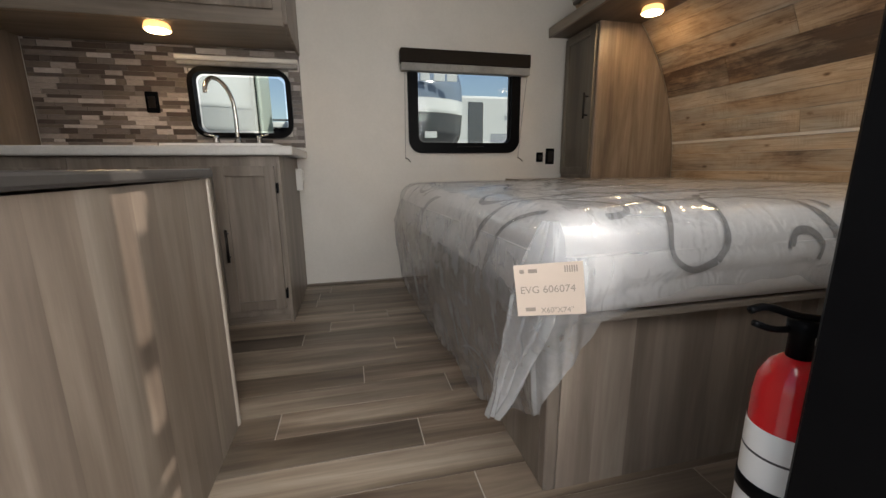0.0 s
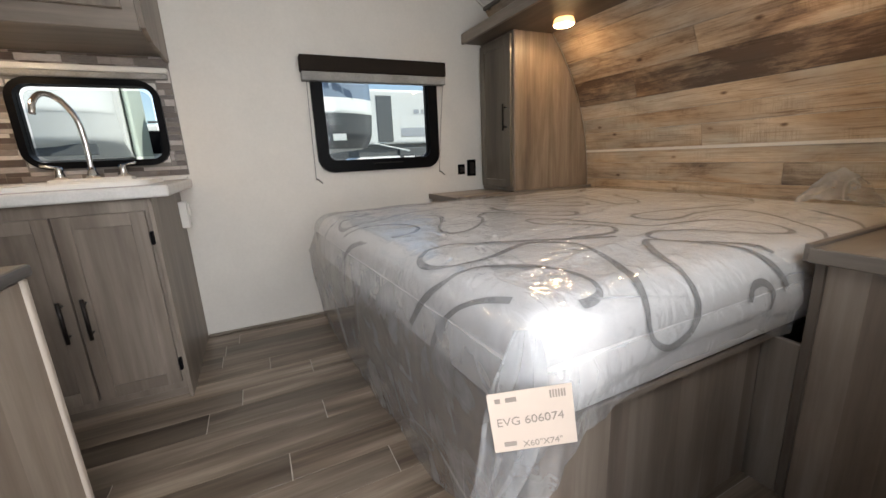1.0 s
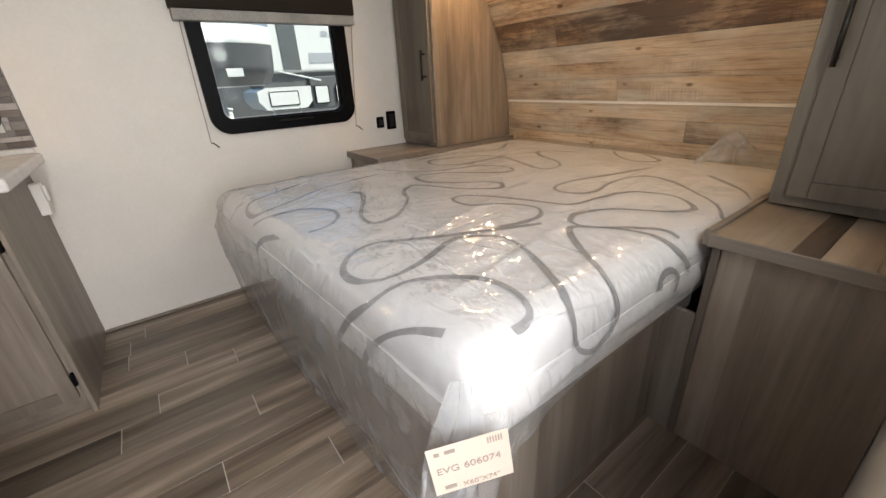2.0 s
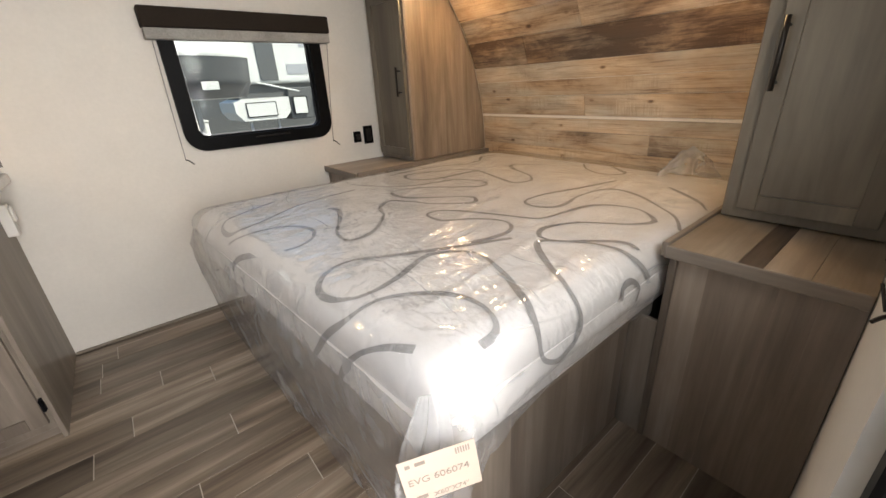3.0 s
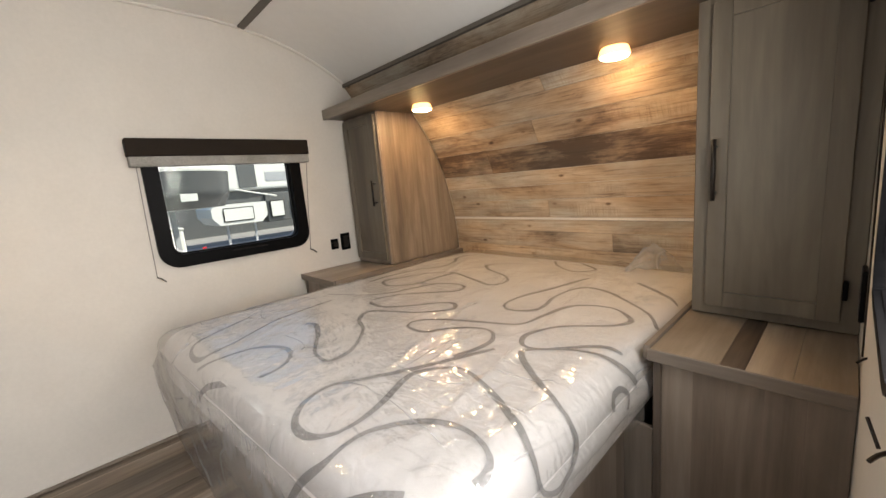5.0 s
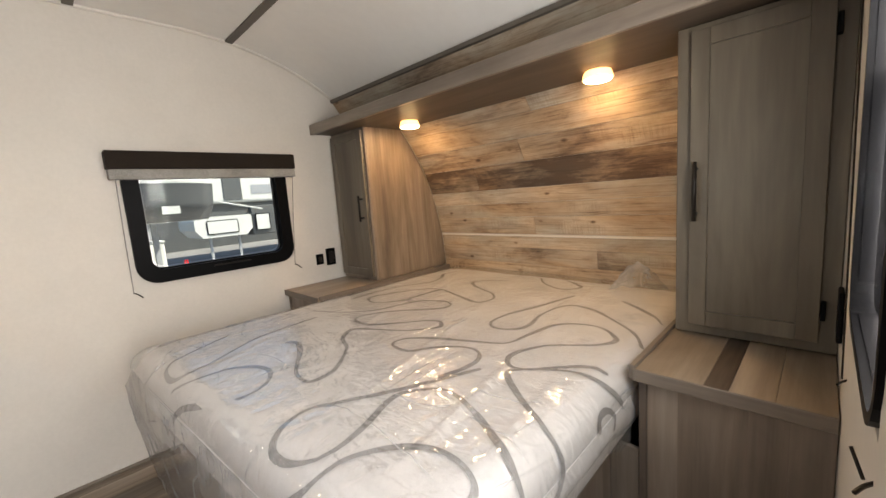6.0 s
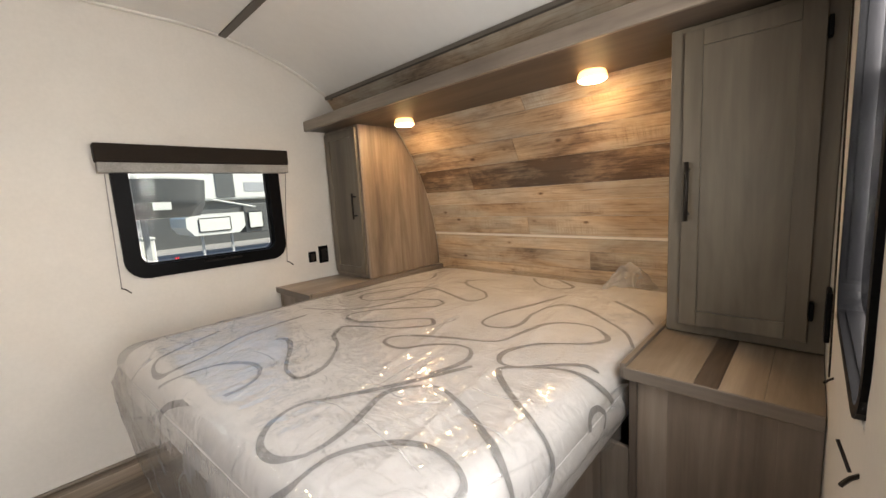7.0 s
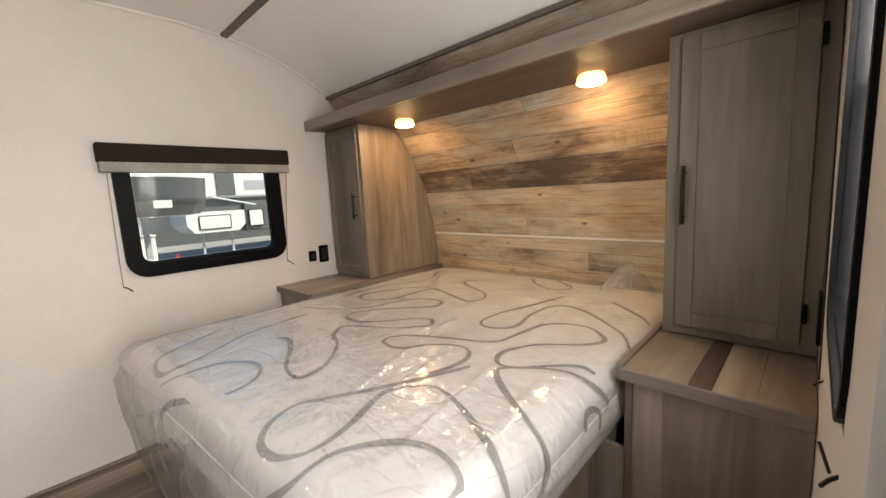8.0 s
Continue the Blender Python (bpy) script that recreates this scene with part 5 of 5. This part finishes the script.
def fifth_wheel(x0, x1, yf, depth, label, lower, band, upper, name="parked_trailer", top=3.0):
    """A trailer parked with its overhanging front cap towards us."""
    t = thing(name, ((x0 + x1) / 2, yf + depth / 2, -0.75), label, "trailer")
    prof = [(0.65, top), (0.30, top - 0.22), (0.04, 1.95), (0.0, 1.55), (0.10, 1.22), (0.45, 1.04), (4.3, 1.04), (4.45, 0.10), (depth, 0.10), (depth, top)]

    def slab(za, zb, xa, xb, proud):
        """The part of the front skin between two heights."""
        bm = bmesh.new()
        pts = []
        n = 10
        for k in range(n + 1):
            z = za + (zb - za) * k / n
            for (ya, z1), (yb, z2) in zip(prof, prof[1:6]):
                if z2 <= z <= z1:
                    pts.append((ya + (yb - ya) * (z1 - z) / max(z1 - z2, 1e-6), z))
                    break
        cols = []
        m = 14
        for j in range(m + 1):
            u = 2 * j / m - 1
            x = (xa + xb) / 2 + (xb - xa) / 2 * u
            bow = 0.35 * abs(u) ** 4
            cols.append([(bm.verts.new((x, yf + y + bow - proud, z)), bm.verts.new((x, yf + y + bow + 0.05, z))) for y, z in pts])
        for a, b in zip(cols, cols[1:]):
            for k in range(len(a) - 1):
                bm.faces.new((a[k][0], b[k][0], b[k + 1][0], a[k + 1][0]))
        for c in (cols[0], cols[-1]):
            for k in range(len(c) - 1):
                bm.faces.new((c[k][0], c[k + 1][0], c[k + 1][1], c[k][1]))
        bmesh.ops.recalc_face_normals(bm, faces=bm.faces)
        return bm

    part("front_cap", slab(1.06, 1.52, x0, x1, 0.0), lower, t, smooth=True)
    part("cap_band", slab(1.521, 1.72, x0, x1, 0.004), band, t, smooth=True)
    part("upper_cap", slab(1.721, top - 0.02, x0, x1, 0.0), upper, t, smooth=True)
    part("body", boxm(x0 + 0.02, x1 - 0.02, yf + 0.75, yf + depth, 1.05, top, 0.06, 2), M_WHITEBODY, t)
    part("under_body", boxm(x0 + 0.05, x1 - 0.05, yf + min(4.4, depth * 0.6), yf + depth, -0.20, 1.045, 0.02), M_GREYBODY, t)
    part("pin_box", boxm((x0 + x1) / 2 - 0.2, (x0 + x1) / 2 + 0.2, yf + 0.9, yf + 1.9, 0.60, 1.045, 0.05), M_DARKBODY, t)
    for x in (x0 + 0.35, x1 - 0.35):
        part("landing_leg", boxm(x - 0.04, x + 0.04, yf + 2.6, yf + 2.68, -0.75, 1.05), M_GREYBODY, t)
    for x in (x0 + 0.15, x1 - 0.15):
        part("wheel", lathe(bmesh.new(), [(0.2, -0.1), (0.36, -0.1), (0.36, 0.1), (0.2, 0.1)], x, yf + depth * 0.62, -0.39, "x", 20), M_TYRE, t)
    return t


rv1 = fifth_wheel(-0.30, 2.15, 5.5, 8.0, "dark slate and white parked trailer with overhanging front", M_SLATE, M_WHITEBODY, M_DARKBODY, top=2.45)
for k, w in enumerate((0.16, 0.13, 0.13, 0.16, 0.15)):
    part("emblem_bar", boxm(1.06 + 0.19 * k, 1.06 + 0.19 * k + w, 5.485, 5.50, 1.93, 2.03, 0.004), M_WHITEBODY, rv1)
part("notice", boxm(1.50, 1.68, 5.545, 5.56, 1.16, 1.25, 0.002), M_WHITEBODY, rv1)
rv3 = fifth_wheel(-3.35, -0.86, 5.4, 1.7, "white parked trailer with grey lower graphics", M_WHITEBODY, M_WHITEBODY, M_WHITEBODY)
part("graphic_swoosh", boxm(-1.62, -1.05, 5.62, 5.64, 1.08, 1.20, 0.004), M_SLATE, rv3)
# strip for the trailer's side face, its shade given by colour
part("side_column", boxm(-0.855, -0.80, 6.2, 7.0, 0.10, 2.4, 0.02), M_SHADED_SIDE, rv3)

# white trailer standing sideways farther off
rv2 = thing("white_trailer", (9.0, 17.5, -0.75), "long white parked trailer with hatches and front jacks", "trailer")
part("body", boxm(4.4, 14.0, 16.0, 18.4, 1.45, 3.6, 0.10, 3), M_WHITEBODY, rv2)
bm = bmesh.new()
oct_pts = [(4.45, 0.22), (5.95, 0.22), (6.18, 0.45), (6.18, 0.98), (4.55, 0.98), (4.22, 0.86), (4.22, 0.52)]
vs = [[bm.verts.new((x, y, z)) for x, z in oct_pts] for y in (16.0, 18.3)]
bm.faces.new(vs[0])
bm.faces.new(vs[1][::-1])
for k in range(7):
    bm.faces.new((vs[0][k], vs[0][(k + 1) % 7], vs[1][(k + 1) % 7], vs[1][k]))
bmesh.ops.recalc_face_normals(bm, faces=bm.faces)
part("front_box", bm, M_WHITEBODY, rv2)
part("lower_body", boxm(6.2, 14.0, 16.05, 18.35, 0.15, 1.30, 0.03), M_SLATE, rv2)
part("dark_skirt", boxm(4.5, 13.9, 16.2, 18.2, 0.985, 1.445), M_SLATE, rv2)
for a, b, c, d in ((4.62, 5.65, 0.36, 0.82), (6.35, 6.85, 0.35, 0.95), (7.2, 7.8, 0.35, 0.95)):
    h = part("hatch", boxm(a, b, 15.975, 15.999, c, d, 0.01), M_WHITEBODY, rv2)
    part("seal", ring_frame(bmesh.new(), rounded((a + b) / 2, (c + d) / 2, b - a + 0.05, d - c + 0.05, 0.05), rounded((a + b) / 2, (c + d) / 2, b - a - 0.0, d - c - 0.0, 0.03), 15.97, 15.998), M_BLACK, h)
for x in (4.75, 5.75):
    part("jack", boxm(x - 0.04, x + 0.04, 16.3, 16.38, -0.75, 0.26), M_GREYBODY, rv2)
part("entry_door", boxm(5.30, 5.95, 15.97, 15.999, 1.55, 3.35, 0.01), M_SLATE, rv2)
part("awning_arm", tube(bmesh.new(), [(5.1, 15.9, 1.5), (6.6, 15.9, 1.15)], 0.03, 6), M_WHITEBODY, rv2)
part("side_stripe", boxm(6.3, 13.9, 15.985, 15.999, 1.75, 2.10), M_GREYBODY, rv2)
for k in range(6):
    part("emblem_bar", boxm(6.9 + 0.34 * k, 7.15 + 0.34 * k, 15.985, 15.999, 2.65, 2.83), M_GREYBODY, rv2)
part("wheel", lathe(bmesh.new(), [(0.2, -0.1), (0.38, -0.1), (0.38, 0.1), (0.2, 0.1)], 10.5, 16.2, -0.37, "y", 20), M_TYRE, rv2)

# dark sheet added far off so gaps under the trailers look shaded
tagged(part("backdrop", boxm(-8.0, 22.0, 24.0, 24.1, -0.75, 1.62), M_SLATE), "flat dark sheet for the shade behind the parked trailers", "backdrop", kind="structure")

# white van behind the sink window
van = thing("white_van", (-0.4, 9.4, -0.75), "white parked van with dark side window", "van")
part("body", boxm(-1.15, 0.75, 8.0, 11.0, -0.35, 1.62, 0.10, 3), M_WHITEBODY, van)
part("window", boxm(-1.02, -0.66, 7.975, 7.998, 1.14, 1.50, 0.03, 2), M_BLACK, van)
part("window", boxm(-0.52, 0.10, 7.975, 7.998, 1.14, 1.50, 0.03, 2), M_BLACK, van)
part("roof_rail", tube(bmesh.new(), [(-1.0, 8.2, 1.66), (0.6, 8.2, 1.66)], 0.02, 6), M_SLATE, van)
for y in (8.7, 10.3):
    for x in (-1.08, 0.68):
        part("wheel", lathe(bmesh.new(), [(0.2, -0.1), (0.38, -0.1), (0.38, 0.1), (0.2, 0.1)], x, y, -0.37, "x", 20), M_TYRE, van)

# white box on the lot, under the nose of the dark trailer
crate = thing("equipment_box", (1.9, 9.2, -0.75), "white sunlit equipment box standing on the asphalt", "box")
part("body", boxm(1.74, 2.06, 9.0, 9.4, -0.75, 0.64, 0.03, 2), M_WHITEBODY, crate)
part("lid", boxm(1.725, 2.075, 8.985, 9.415, 0.6405, 0.68, 0.012, 2), M_WHITEBODY, crate)

# small red stand on the lot
st = thing("red_stand", (2.9, 11.6, -0.75), "small red folding safety stand on the asphalt", "safety stand")
part("leg", tube(bmesh.new(), [(2.78, 11.6, -0.75), (2.88, 11.6, 0.0)], 0.02, 6), M_RED, st)
part("leg", tube(bmesh.new(), [(3.02, 11.6, -0.75), (2.92, 11.6, 0.0)], 0.02, 6), M_RED, st)
part("cross_bar", tube(bmesh.new(), [(2.82, 11.6, -0.45), (2.98, 11.6, -0.45)], 0.018, 6), M_RED, st)
